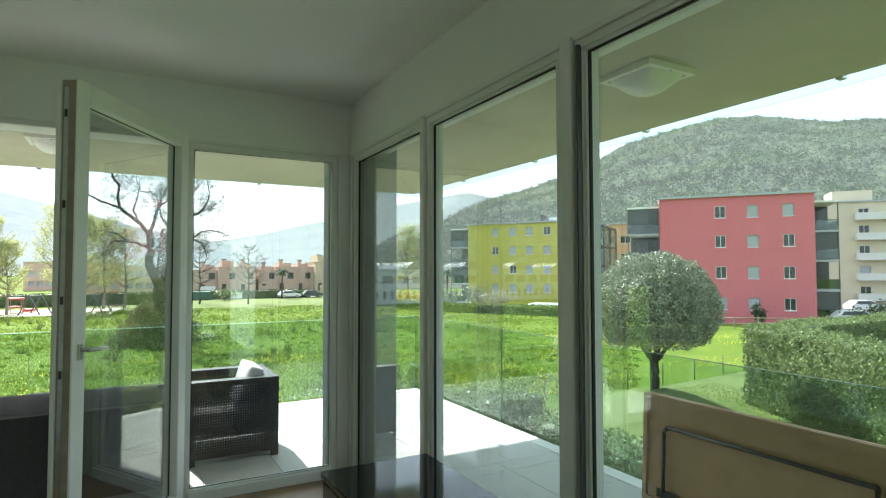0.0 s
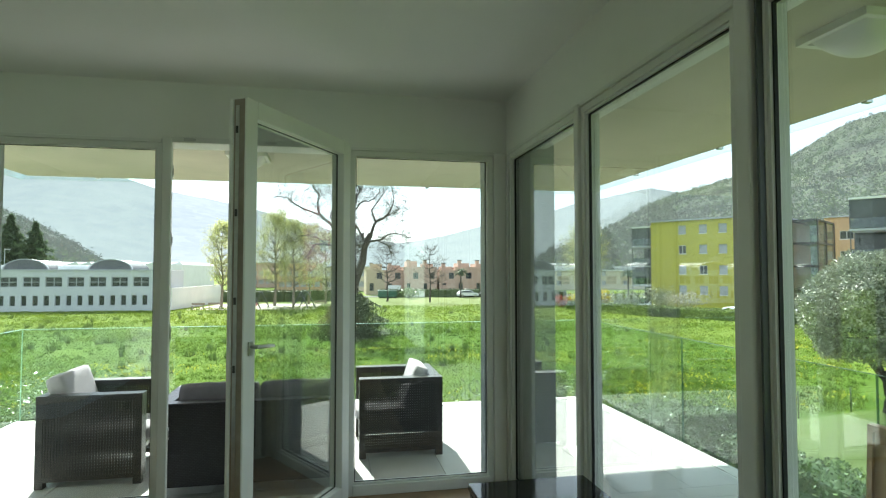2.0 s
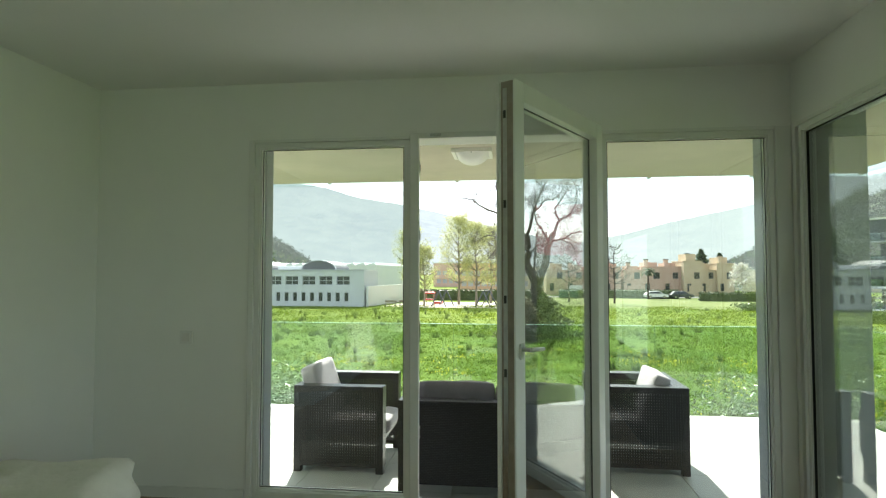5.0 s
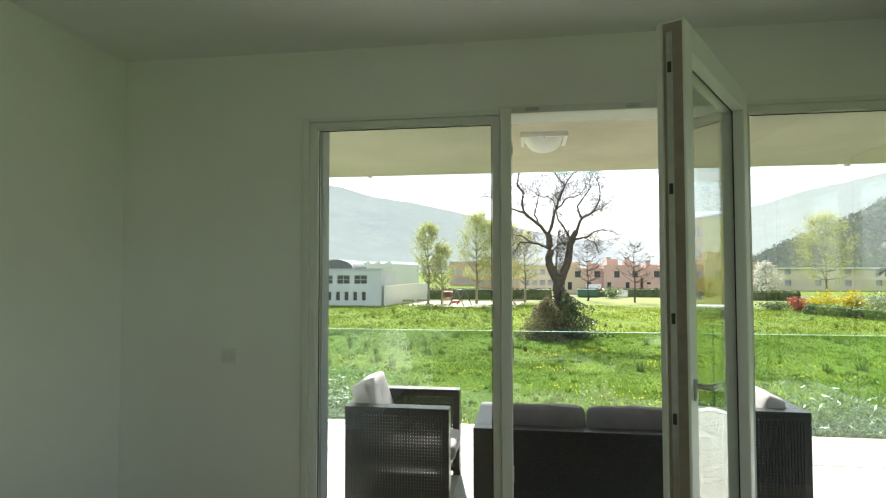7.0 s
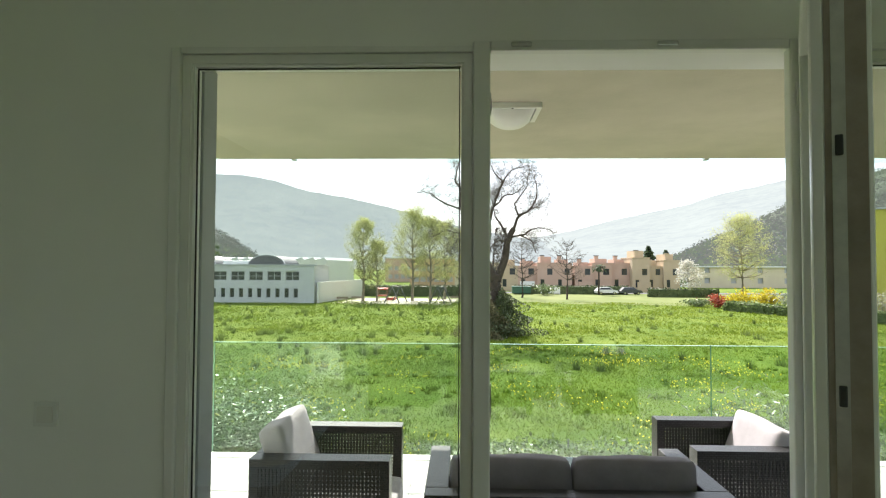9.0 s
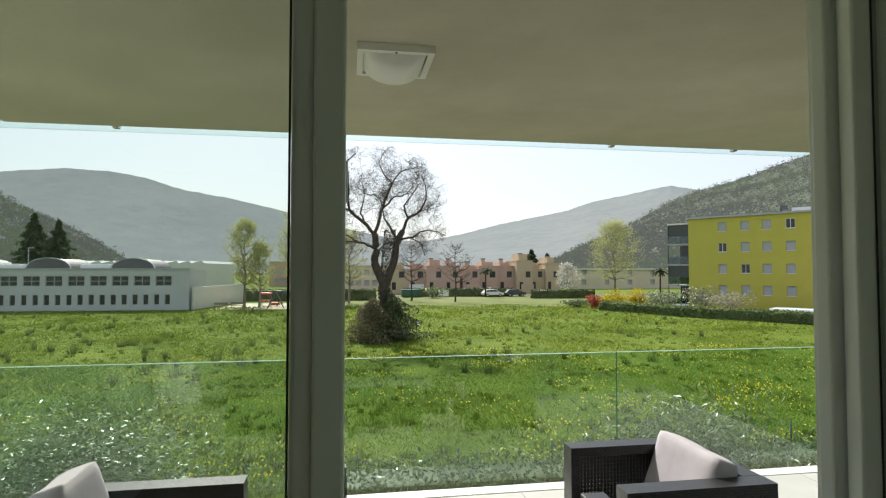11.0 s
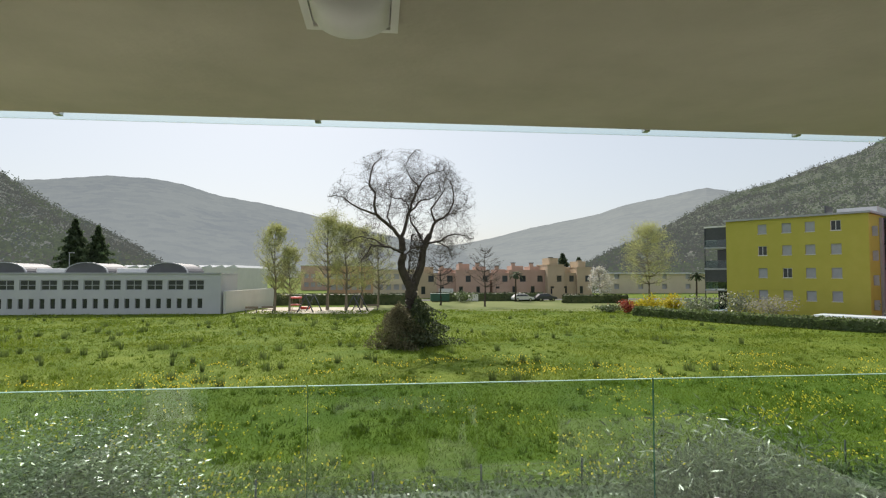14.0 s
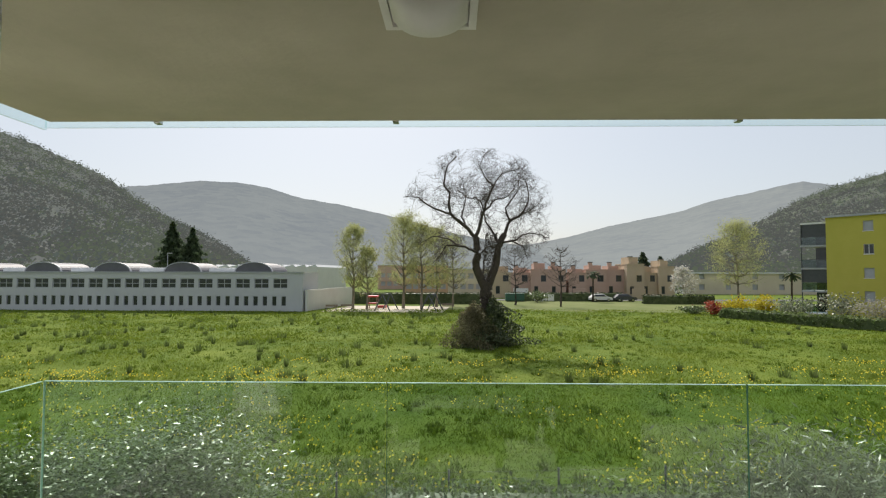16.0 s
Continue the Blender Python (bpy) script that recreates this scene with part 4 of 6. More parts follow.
# ---- trees ----
def limb(bm, pts, r0, r1, n=6, wiggle=0.0, steps=3):
    """A tapered limb along a smoothed, slightly crooked line; returns its points and radii."""
    P = [Vector(p) for p in pts]
    line = []
    for i in range(len(P) - 1):
        p0, p1, p2, p3 = P[max(i - 1, 0)], P[i], P[i + 1], P[min(i + 2, len(P) - 1)]
        for s in range(steps):
            t = s / steps
            line.append(0.5 * ((2 * p1) + (p2 - p0) * t + (2 * p0 - 5 * p1 + 4 * p2 - p3) * t * t + (3 * p1 - p0 - 3 * p2 + p3) * t ** 3))
    line.append(P[-1])
    if wiggle:
        line = [line[0]] + [p + Vector(rng.normal(size=3) * wiggle) for p in line[1:]]
    rad = [r0 + (r1 - r0) * (k / (len(line) - 1)) ** 0.8 for k in range(len(line))]
    prev = None
    for k, p in enumerate(line):
        d = (line[min(k + 1, len(line) - 1)] - line[max(k - 1, 0)])
        q = d.to_track_quat("Z", "Y").to_matrix()
        ring = [bm.verts.new(p + q @ Vector((rad[k] * math.cos(6.2832 * j / n), rad[k] * math.sin(6.2832 * j / n), 0))) for j in range(n)]
        if prev:
            for j in range(n):
                f = bm.faces.new((prev[j], prev[(j + 1) % n], ring[(j + 1) % n], ring[j]))
                f.smooth = n > 3
        prev = ring
    return line, rad


def twigs(bm, start, way, length, radius, depth, nmax):
    """Crooked side branches that divide again and again inside a rounded crown."""
    p, w = Vector(start), Vector(way).normalized()
    k = 4 if depth > 0 else 3
    pts = [p.copy()]
    for i in range(k):
        w = (w + Vector(rng.normal(size=3) * 0.55) + Vector((0, 0, 0.06))).normalized()
        p = p + w * (length / k)
        if ((p.x + 0.5) / 6.0) ** 2 + (p.y / 5.4) ** 2 + ((p.z - 10.0) / 4.75) ** 2 > 1:
            break
        pts.append(p.copy())
    if len(pts) < 2:
        return
    line, rad = limb(bm, pts, radius, radius * 0.4, 5 if depth > 1 else 3, steps=2 if depth > 1 else 1)
    if depth > 0:
        for i in range(nmax):
            j = min(1 + int(rng.random() * (len(line) - 1)), len(line) - 1)
            out = (Vector(rng.normal(size=3)) + w * 0.9 + Vector((0, 0, 0.3))).normalized()
            twigs(bm, line[j], out, length * rng.uniform(0.5, 0.8), max(radius * 0.5, 0.0065), depth - 1, nmax)


def old_tree():
    t = thing("bare_tree", "large old bare tree with crooked limbs and ivy at its foot", "tree", pose(1.9, 42.3, GROUND))
    bark, fine = bmesh.new(), bmesh.new()
    grown = []

    def bough(r0, r1, *pts):
        grown.append(limb(bark, pts, r0, r1, 9 if r0 > 0.2 else 7, 0.035, 4))

    # trunk and its two stems
    limb(bark, [(0.0, 0, -0.4), (0.0, 0, 1.6), (-0.02, 0, 3.2), (0.05, 0, 4.7)], 0.50, 0.40, 12, 0.03, 4)
    limb(bark, [(0.0, 0, 4.3), (-0.68, -0.2, 5.8), (-0.55, -0.3, 6.75), (-0.68, -0.3, 8.0)], 0.34, 0.24, 10, 0.02, 4)
    limb(bark, [(0.15, 0, 4.3), (0.82, 0.2, 6.0), (1.03, 0.3, 7.25), (1.46, 0.4, 8.3)], 0.34, 0.22, 10, 0.02, 4)
    # boughs of the left stem
    bough(0.16, 0.035, (-0.68, -0.3, 7.9), (-1.54, -0.5, 8.9), (-2.57, -0.9, 9.75), (-2.65, -1.1, 11.2), (-3.05, -1.2, 11.9), (-2.8, -1.3, 13.1), (-2.2, -1.2, 13.9))
    bough(0.09, 0.021, (-2.5, -0.9, 9.7), (-4.1, -1.6, 10.2), (-4.9, -1.9, 10.8), (-5.9, -2.2, 10.8))
    bough(0.15, 0.028, (-0.68, -0.3, 7.9), (-0.4, -0.3, 9.0), (-0.08, -0.2, 10.0), (0.35, -0.1, 11.2), (0.7, 0.0, 12.0), (1.3, 0.2, 12.8), (2.6, 0.5, 13.3))
    bough(0.07, 0.021, (-0.08, -0.2, 10.0), (-0.5, 0.6, 11.0), (-1.3, 1.3, 11.2), (-2.0, 2.0, 11.9))
    bough(0.07, 0.021, (0.65, 0.0, 11.9), (0.1, -0.5, 12.4), (-0.34, -0.8, 13.2), (0.0, -0.8, 14.2))
    bough(0.08, 0.021, (-0.05, -0.2, 10.0), (0.7, -1.0, 10.7), (1.6, -1.8, 10.9), (2.0, -2.6, 11.6))
    bough(0.12, 0.021, (-0.58, -0.3, 6.9), (-1.2, -0.6, 7.15), (-2.6, -1.2, 7.4), (-3.2, -1.5, 6.8), (-3.8, -1.8, 6.1))
    bough(0.07, 0.021, (-1.9, -0.9, 7.3), (-2.6, 0.4, 7.9), (-3.8, 1.4, 8.2), (-4.9, 2.0, 7.8))
    bough(0.09, 0.021, (-1.5, -0.5, 8.9), (-1.7, 0.9, 10.0), (-1.4, 2.2, 11.4), (-1.6, 3.2, 12.6))
    # boughs of the right stem
    bough(0.14, 0.028, (1.46, 0.4, 8.2), (1.97, 0.5, 9.3), (2.74, 0.6, 9.8), (3.25, 0.8, 10.6), (3.4, 0.9, 11.7), (3.0, 1.0, 12.8))
    bough(0.07, 0.021, (2.7, 0.6, 9.8), (3.6, 1.4, 10.2), (4.4, 1.9, 10.9))
    bough(0.10, 0.028, (1.1, 0.3, 7.4), (0.5, 0.9, 8.8), (0.0, 1.4, 9.7), (0.3, 2.2, 11.2), (0.8, 2.6, 12.4))
    bough(0.10, 0.021, (1.2, 0.3, 7.6), (2.2, -0.3, 7.8), (2.75, -0.6, 8.2), (3.6, -0.8, 8.3), (4.6, -1.0, 7.9))
    bough(0.07, 0.021, (1.9, 0.0, 7.8), (2.9, 0.7, 7.4), (3.3, 1.0, 6.4))
    bough(0.09, 0.021, (1.9, 0.5, 9.2), (1.5, -0.6, 10.2), (2.2, -1.6, 11.2), (2.3, -2.2, 12.2))
    bough(0.07, 0.035, (1.0, 0.3, 7.2), (0.35, -0.1, 7.35), (-0.35, -0.3, 6.8))
    for line, rad in grown:
        n = len(line)
        for j in range(int(n * 0.22), n):
            for _ in range(2 if j < n - 2 else 4):
                out = Vector(rng.normal(size=3)) + (line[j] - Vector((-0.5, 0, 8.2))).normalized() * 0.7
                twigs(fine, line[j], out, rng.uniform(0.8, 1.9), max(rad[j] * 0.22, 0.012), 2, 4)
    part("trunk", bark, BARK, t)
    part("fine_crown", fine, TWIG, t, "fine brown twigs")
    m = 9000
    a = rng.random(m) * 6.283
    q = np.sqrt(rng.random(m))
    h = rng.random(m) ** 1.3
    rad = (3.3 - 1.9 * h ** 1.2) * (0.78 + 0.22 * np.sin(a * 3 + 1) + 0.14 * np.sin(a * 7 + h * 9)) * (0.9 + 0.22 * np.sin(h * 17 + a * 2))
    c = np.stack([np.cos(a) * q * rad + 0.55, np.sin(a) * q * rad, 0.05 + h * 3.8 * (1 - 0.3 * q)], 1)
    quads_mesh("ivy", leaf_quads(c, 0.17, 0.12, rng, up=0.2), 4, IVY, t, label="dark ivy and brambles")
    m = 9000
    a = rng.random(m) * 6.283
    q, h = np.sqrt(rng.random(m)), rng.random(m) ** 1.1
    rad = (2.5 - 1.4 * h) * (0.8 + 0.3 * np.sin(a * 4 + h * 6))
    c = np.stack([np.cos(a) * q * rad - 0.85, np.sin(a) * q * rad - 0.9, 0.05 + h * 3.4 * (1 - 0.3 * q)], 1)
    quads_mesh("bramble", leaf_quads(c, 0.22, 0.07, rng, up=0.3), 4, BRAMBLE, t, label="dry brown bramble stems and leaves")
    m = 2200
    h = 3.4 + 5.0 * rng.random(m)
    a = rng.random(m) * 6.283
    c = np.stack([np.cos(a) * 0.42 + (h - 3.6) * 0.10 + 0.05, np.sin(a) * 0.42 + 0.1 * (h - 3.4), h], 1)
    quads_mesh("climbing_ivy", leaf_quads(c, 0.13, 0.09, rng), 4, TWIG, t, label="dry ivy climbing the trunk")


old_tree()


def leafy_tree(name, x, y, h, crown_r, label, mat, n=2600, leaf=(0.28, 0.16), bark=PALEBARK, low=0.25, depth=2, slim=1.0, z=GROUND, side_n=5):
    t = thing(name, label, "tree", pose(x, y, z))
    bm = bmesh.new()
    line, rad = limb(bm, [(0, 0, 0), (0.1, 0, h * 0.35), (-0.1, 0.1, h * 0.7), (0.05, 0, h * 0.97)], h * 0.018 + 0.03, 0.02, 7, 0.04, 4)
    ends = []
    for j in range(2, len(line)):
        f = line[j].z / h
        if f < low:
            continue
        for _ in range(side_n):
            a = rng.random() * 6.283
            reach = crown_r * max(0.18, 1 - abs((f - 0.52) / 0.55) ** 2) * rng.uniform(0.65, 1.05)
            tip = line[j] + Vector((math.cos(a) * reach, math.sin(a) * reach, reach * rng.uniform(0.25, 0.9) * slim))
            mid = line[j].lerp(tip, 0.5) + Vector((0, 0, -0.08 * reach))
            limb(bm, [line[j], mid, tip], max(rad[j] * 0.45, 0.02), 0.012, 4, 0.03, 2)
            ends.append((mid, tip))
            for _k in range(depth):
                out = Vector(rng.normal(size=3) + np.array((0, 0, 0.5))).normalized()
                s = mid.lerp(tip, rng.random())
                e = s + out * reach * 0.35
                limb(bm, [s, e], 0.018, 0.008, 3, 0, 1)
                ends.append((s, e))
    part("trunk", bm, bark, t)
    if n:
        E0 = np.array([e[0] for e in ends])
        E1 = np.array([e[1] for e in ends])
        pick = rng.integers(0, len(ends), n)
        f = rng.random((n, 1))
        c = E0[pick] * (1 - f) + E1[pick] * f + rng.normal(size=(n, 3)) * crown_r * 0.09
        quads_mesh("crown", leaf_quads(c, leaf[0], leaf[1], rng), 4, mat, t)
    return t


# olive clipped to a ball
def olive():
    t = thing("olive_tree", "olive tree clipped to a dense silvery ball", "tree", pose(17.1, 10.9, -2.9) @ Matrix.Scale(0.84, 4))
    bm = bmesh.new()
    limb(bm, [(0, 0, -0.05), (0.05, 0, 0.7), (0.0, 0, 1.5)], 0.20, 0.15, 9, 0.01, 3)
    for k in range(7):
        a = k * 0.9 + 0.3
        limb(bm, [(0, 0, 1.05), (0.45 * math.cos(a), 0.45 * math.sin(a), 1.65), (1.3 * math.cos(a), 1.3 * math.sin(a), 2.5), (1.9 * math.cos(a), 1.9 * math.sin(a), 3.6)], 0.11, 0.03, 6, 0.03, 3)
    part("trunk", bm, BARK, t)
    n = 34000
    d = rng.normal(size=(n, 3))
    d /= np.linalg.norm(d, axis=1)[:, None]
    d[:, 2] = np.where(d[:, 2] < -0.70, -0.70 + 0.2 * rng.random(n), d[:, 2])
    lump = 1 + 0.05 * np.sin(d[:, 0] * 9 + d[:, 2] * 5) * np.sin(d[:, 1] * 8 + d[:, 2] * 7) + 0.03 * np.sin(d[:, 0] * 23) * np.sin(d[:, 2] * 19)
    rr = lump * (1 - 0.22 * rng.random(n) ** 2.2) + rng.normal(size=n) * 0.012
    c = d * rr[:, None] * np.array((2.68, 2.68, 2.36)) + np.array((0, 0, 3.6))
    quads_mesh("crown", leaf_quads(c, 0.17, 0.05, rng, normals=d * 0.7), 4, OLIVELEAF, t)
    # solid dark sphere, put in for the shade inside the crown
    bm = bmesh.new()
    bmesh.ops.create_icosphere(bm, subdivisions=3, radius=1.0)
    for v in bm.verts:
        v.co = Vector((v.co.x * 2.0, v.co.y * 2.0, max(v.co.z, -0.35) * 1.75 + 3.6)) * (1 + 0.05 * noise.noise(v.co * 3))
    part("shade_ball", bm, IVY, t, "solid dark ball standing in for shade among the leaves")


olive()

leafy_tree("young_tree", -15.4, 84, 11.9, 2.8, "slender young tree in fresh light green leaf", SPRING, 10920, (0.15, 0.10), low=0.16, side_n=9, slim=1.6)
leafy_tree("young_tree", -13.2, 83, 8.6, 2.4, "small tree in fresh light green leaf by the sand", SPRING, 7800, (0.15, 0.10), low=0.16, side_n=9, slim=1.3)
leafy_tree("young_tree", -8.1, 86, 13.3, 3.4, "tall slender tree in fresh light green leaf", SPRING, 13520, (0.15, 0.10), low=0.16, side_n=9, slim=1.6)
leafy_tree("young_tree", -5.3, 85, 12.2, 3.2, "light green tree beside the playground", SPRING, 10920, (0.15, 0.10), low=0.16, side_n=9, slim=1.4)
leafy_tree("young_tree", -3.2, 90, 12.0, 3.2, "light green tree behind the swings", SPRING, 8320, (0.15, 0.10), low=0.16, side_n=9, slim=1.4)
leafy_tree("young_tree", -0.6, 92, 11.0, 3.2, "sparse tree with thin young leaves", SPRING, 4160, (0.15, 0.10), low=0.16, side_n=9, slim=1.4)
leafy_tree("bare_street_tree", 9.9, 96, 9.5, 3.0, "small bare tree on the mown grass", TWIG, 0, low=0.3, side_n=8, depth=4, bark=BARK)
leafy_tree("bare_street_tree", 16.8, 92, 9.3, 3.4, "small crooked bare tree on the mown grass", TWIG, 0, low=0.3, side_n=8, depth=4, bark=BARK)
leafy_tree("willow_tree", 48.0, 98, 13.6, 5.0, "broad tree veiled in thin yellow-green spring leaves", SPRING, 12000, (0.18, 0.11), low=0.16, side_n=10)
leafy_tree("blossom_tree", 42.0, 106, 6.0, 2.6, "small tree in white spring blossom", WHITEBLOOM, 3000, (0.25, 0.2), low=0.2)


def conifer(x, y, h, r, label):
    t = thing("conifer", label, "tree", pose(x, y, GROUND))
    part("trunk", tube((0, 0, 0), (0, 0, h), 0.28, 0.04, 7), BARK, t)
    n = 4200
    f = rng.random(n) ** 0.75
    a = rng.random(n) * 6.283
    whorl = 0.75 + 0.25 * np.sin(f * 60)
    rad = r * (1 - f) * whorl * np.sqrt(rng.random(n)) * (0.8 + 0.3 * np.sin(a * 5 + f * 9))
    c = np.stack([np.cos(a) * rad, np.sin(a) * rad, 1.2 + f * (h - 1.0) - 0.25 * rad], 1)
    quads_mesh("crown", leaf_quads(c, 1.0, 0.4, rng, up=-0.3), 4, CONIFER, t)


conifer(-59.6, 118, 15.8, 9.5, "dark tall conifer behind the grey building")
conifer(-55.8, 119, 14.4, 8.5, "dark conifer with drooping boughs behind the grey building")
conifer(44.5, 136, 10.0, 8.0, "dark conifer behind the terraced houses")
conifer(49, 137, 9.0, 7.0, "small dark conifer behind the terraced houses")


# ---- buildings ----
def frame_at(p0, p1):
    """Local x along the front from p0 to p1, y inwards, z up from the ground."""
    return pose(p0[0], p0[1], GROUND, 0, 0, math.degrees(math.atan2(p1[1] - p0[1], p1[0] - p0[0]))), math.hypot(p1[0] - p0[0], p1[1] - p0[1])


def put_window(parent, x, z, w, h, mat, sill=True, y=0.10, name="window", cross=0):
    win = part(name, ring_frame(x, x + w, z, z + h, 0.06, y, y + 0.08), WHITEPAINT if mat is DARKPANE else SHUTTER, parent)
    part("pane", box((x + 0.06, y + 0.03, z + 0.06), (x + w - 0.06, y + 0.05, z + h - 0.06)), mat, win)
    for k in range(cross):
        c = x + w * (k + 1) / (cross + 1)
        part("glazing_bar", box((c - 0.03, y + 0.005, z + 0.06), (c + 0.03, y + 0.029, z + h - 0.06)), WHITEPAINT, win)
    if sill:
        part("sill", box((x - 0.05, -0.05, z - 0.06), (x + w + 0.05, y - 0.002, z - 0.001)), WHITEPAINT, win)
    return win


def balconies(parent, x0, x1, y0, y1, storeys, step, z0):
    """A stack of balconies with dark posts, slabs and glass fronts."""
    for k in range(storeys + 1):
        z = z0 + k * step
        part("balcony_slab", box((x0, y0, z - 0.10), (x1, y1, z + 0.10)), EDGING if k == storeys else SHUTTER, parent)
        if k < storeys:
            b = part("balcony_front", box((x0 + 0.05, y0 + 0.03, z + 0.15), (x1 - 0.05, y0 + 0.07, z + 1.05)), TEALGLASS, parent)
            part("handrail", box((x0 + 0.02, y0 + 0.01, z + 1.05), (x1 - 0.02, y0 + 0.09, z + 1.11)), STEELDARK, b)
            s = x0 if x0 < 0 else x1 - 0.04
            part("balcony_side", box((s, y0 + 0.10, z + 0.15), (s + 0.04, y1 - 0.05, z + 1.05)), TEALGLASS, parent)
            if k % 2 == (0 if x0 > 0 else 1) and storeys > 2:
                part("blind", box((x0 + 0.08, y0 + 0.12, z + 1.12), (x1 - 0.08, y0 + 0.16, z + step - 0.12)), STEELDARK, parent, "lowered dark blind")
    for x in (x0 + 0.04, x1 - 0.12):
        part("post", box((x, y0 + 0.002, 0), (x + 0.09, y0 + 0.09, z0 + storeys * step - 0.11)), STEELDARK, parent)
    # near-black sheet put in for the dark depth behind the balconies
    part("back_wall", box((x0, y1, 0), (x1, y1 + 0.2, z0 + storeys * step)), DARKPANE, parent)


def flats(name, label, p0, p1, depth, height, wall, cols, rows, win, shutters, group=""):
    m, L = frame_at(p0, p1)
    b = thing(name, label, "building", m)
    w, h = win
    holes = [(x, x + w, z, z + h) for x in cols for z in rows]
    part("wall", pierced(L, 0, height, holes, 0.3), wall, b)
    part("wall", box((0, 0.301, 0), (0.3, depth, height)), wall, b)
    part("wall", box((L - 0.3, 0.301, 0), (L, depth, height)), wall, b)
    part("wall", box((0.301, depth - 0.3, 0), (L - 0.301, depth, height)), wall, b)
    part("roof", box((-0.25, -0.25, height), (L + 0.25, depth + 0.25, height + 0.22)), SHUTTER, b, "flat roof with thin overhang")
    # upright near-black sheet stands in for unlit rooms behind the windows
    part("dark_backing", box((0.31, 0.6, 0.0), (L - 0.31, 0.7, height - 0.02)), DARKPANE, b)
    k = 0
    for z in rows:
        for x in cols:
            put_window(b, x, z, w, h, SHUTTER if (k * 7 + 3) % 10 < shutters else DARKPANE, cross=0 if (k * 7 + 3) % 10 < shutters else 1)
            k += 1
    return b, L


# yellow block of flats
yb, YL = flats("yellow_apartment_building", "four-storey yellow block of flats with small square windows", (43.8, 68.1), (52.2, 55.6), 15.0, 12.0, YELLOW, (3.8, 6.5, 8.95, 11.5), (2.25, 4.9, 7.6, 10.25), (1.02, 1.15), 8)
balconies(yb, -3.0, -0.02, 0.3, 4.2, 4, 2.75, 0.5)
for k in range(4):
    put_window(yb, YL + 0.02, 1.4 + k * 2.7, 0.5, 1.1, SHUTTER, False, 1.2)
tower = part("stair_tower", box((YL + 0.3, 5.0, 0), (YL + 3.6, 14.0, 11.6)), TEALGLASS, yb, "glazed staircase and balcony tower")
for k in range(5):
    part("floor_band", box((YL + 0.25, 4.9, 0.1 + k * 2.85), (YL + 3.72, 14.1, 0.32 + k * 2.85)), STEELDARK, tower)
for y in (4.9, 9.4, 14.0):
    part("post", box((YL + 3.62, y, 0.33), (YL + 3.76, y + 0.16, 11.5)), STEELDARK, tower)
part("core_wall", box((YL + 0.02, 4.2, 0), (YL + 0.28, 14.4, 11.7)), SHUTTER, yb)
part("inside_wall", box((YL + 0.9, 5.2, 0.33), (YL + 1.0, 13.8, 11.4)), BEIGE, tower)
part("roof_box", box((YL - 4.5, 6.0, 12.22), (YL - 0.5, 11.0, 13.2)), PALEROOF, yb, "pale roof plant box")
part("roof_panel", box((YL - 5.5, 5.0, 12.22), (YL - 5.3, 7.5, 13.6)), STEELDARK, yb)

# pink block of flats
pb, PL = flats("pink_apartment_building", "four-storey pink block of flats with small square windows", (49.0, 37.7), (57.6, 26.7), 16.0, 12.75, PINK, (5.28, 8.2, 11.28), (1.35, 4.45, 7.6, 10.6), (1.0, 1.22), 4)
balconies(pb, -3.3, -0.02, 0.4, 4.6, 4, 2.9, 0.4)
balconies(pb, PL + 0.02, PL + 2.2, 1.2, 6.0, 4, 2.9, 0.4)

# pale blocks further off
bb, BL = flats("beige_apartment_building", "beige block of flats with stacked balconies", (88, 42), (104, 22), 14, 15.0, BEIGE, (4.5, 9.5, 14.5, 19.5), (1.5, 4.4, 7.3, 10.2, 12.6), (1.3, 1.5), 2)
for k in range(5):
    for x in (4.0, 14.0):
        part("balcony", box((x, -1.2, 1.0 + k * 2.85), (x + 4.2, -0.02, 2.0 + k * 2.85)), WHITEWALL, bb)
part("roof_box", box((2, 3, 15.22), (7, 8, 17.0)), BEIGE, bb)
ob_, _ = flats("orange_apartment_building", "orange block of flats behind the yellow one", (76, 72), (84, 60), 14, 13.6, ORANGE, (2.0, 6.0, 10.0), (1.3, 4.2, 7.1, 10.2), (1.8, 1.3), 3)

# long low grey hall with barrel rooflights
gm, GL = frame_at((-80.7, 81.0), (-21.6, 79.0))
gh = thing("grey_hall", "long low pale grey hall with two rows of windows", "building", gm)
HH = 5.35
ups = [(GL - 4.2 - 2.68 * k, GL - 2.15 - 2.68 * k, 3.2, 4.55) for k in range(20)]
downs = [(GL - 3.0 - 1.34 * k, GL - 2.35 - 1.34 * k, 0.75, 2.1) for k in range(40)]
part("wall", pierced(GL, 0, HH, ups + downs, 0.35), GREYWALL, gh)
part("wall", box((GL - 0.3, 0.351, 0), (GL, 8, HH)), GREYWALL, gh)
part("wall", box((0, 0.351, 0), (0.3, 8, HH)), GREYWALL, gh)
part("back_wall", box((0.301, 7.7, 0), (GL - 0.301, 8, HH)), GREYWALL, gh)
# near-black sheet in place of the hall's unlit inside
part("dark_sheet", box((0.31, 1.2, 0), (GL - 0.31, 1.3, HH - 0.1)), DARKPANE, gh)
part("parapet", box((-0.1, -0.12, HH), (GL + 0.1, 0.36, HH + 0.18)), SHUTTER, gh)
part("roof", box((0.0, 0.361, HH - 0.05), (GL, 8.0, HH + 0.12)), PALEROOF, gh, "pale flat sheet roof")
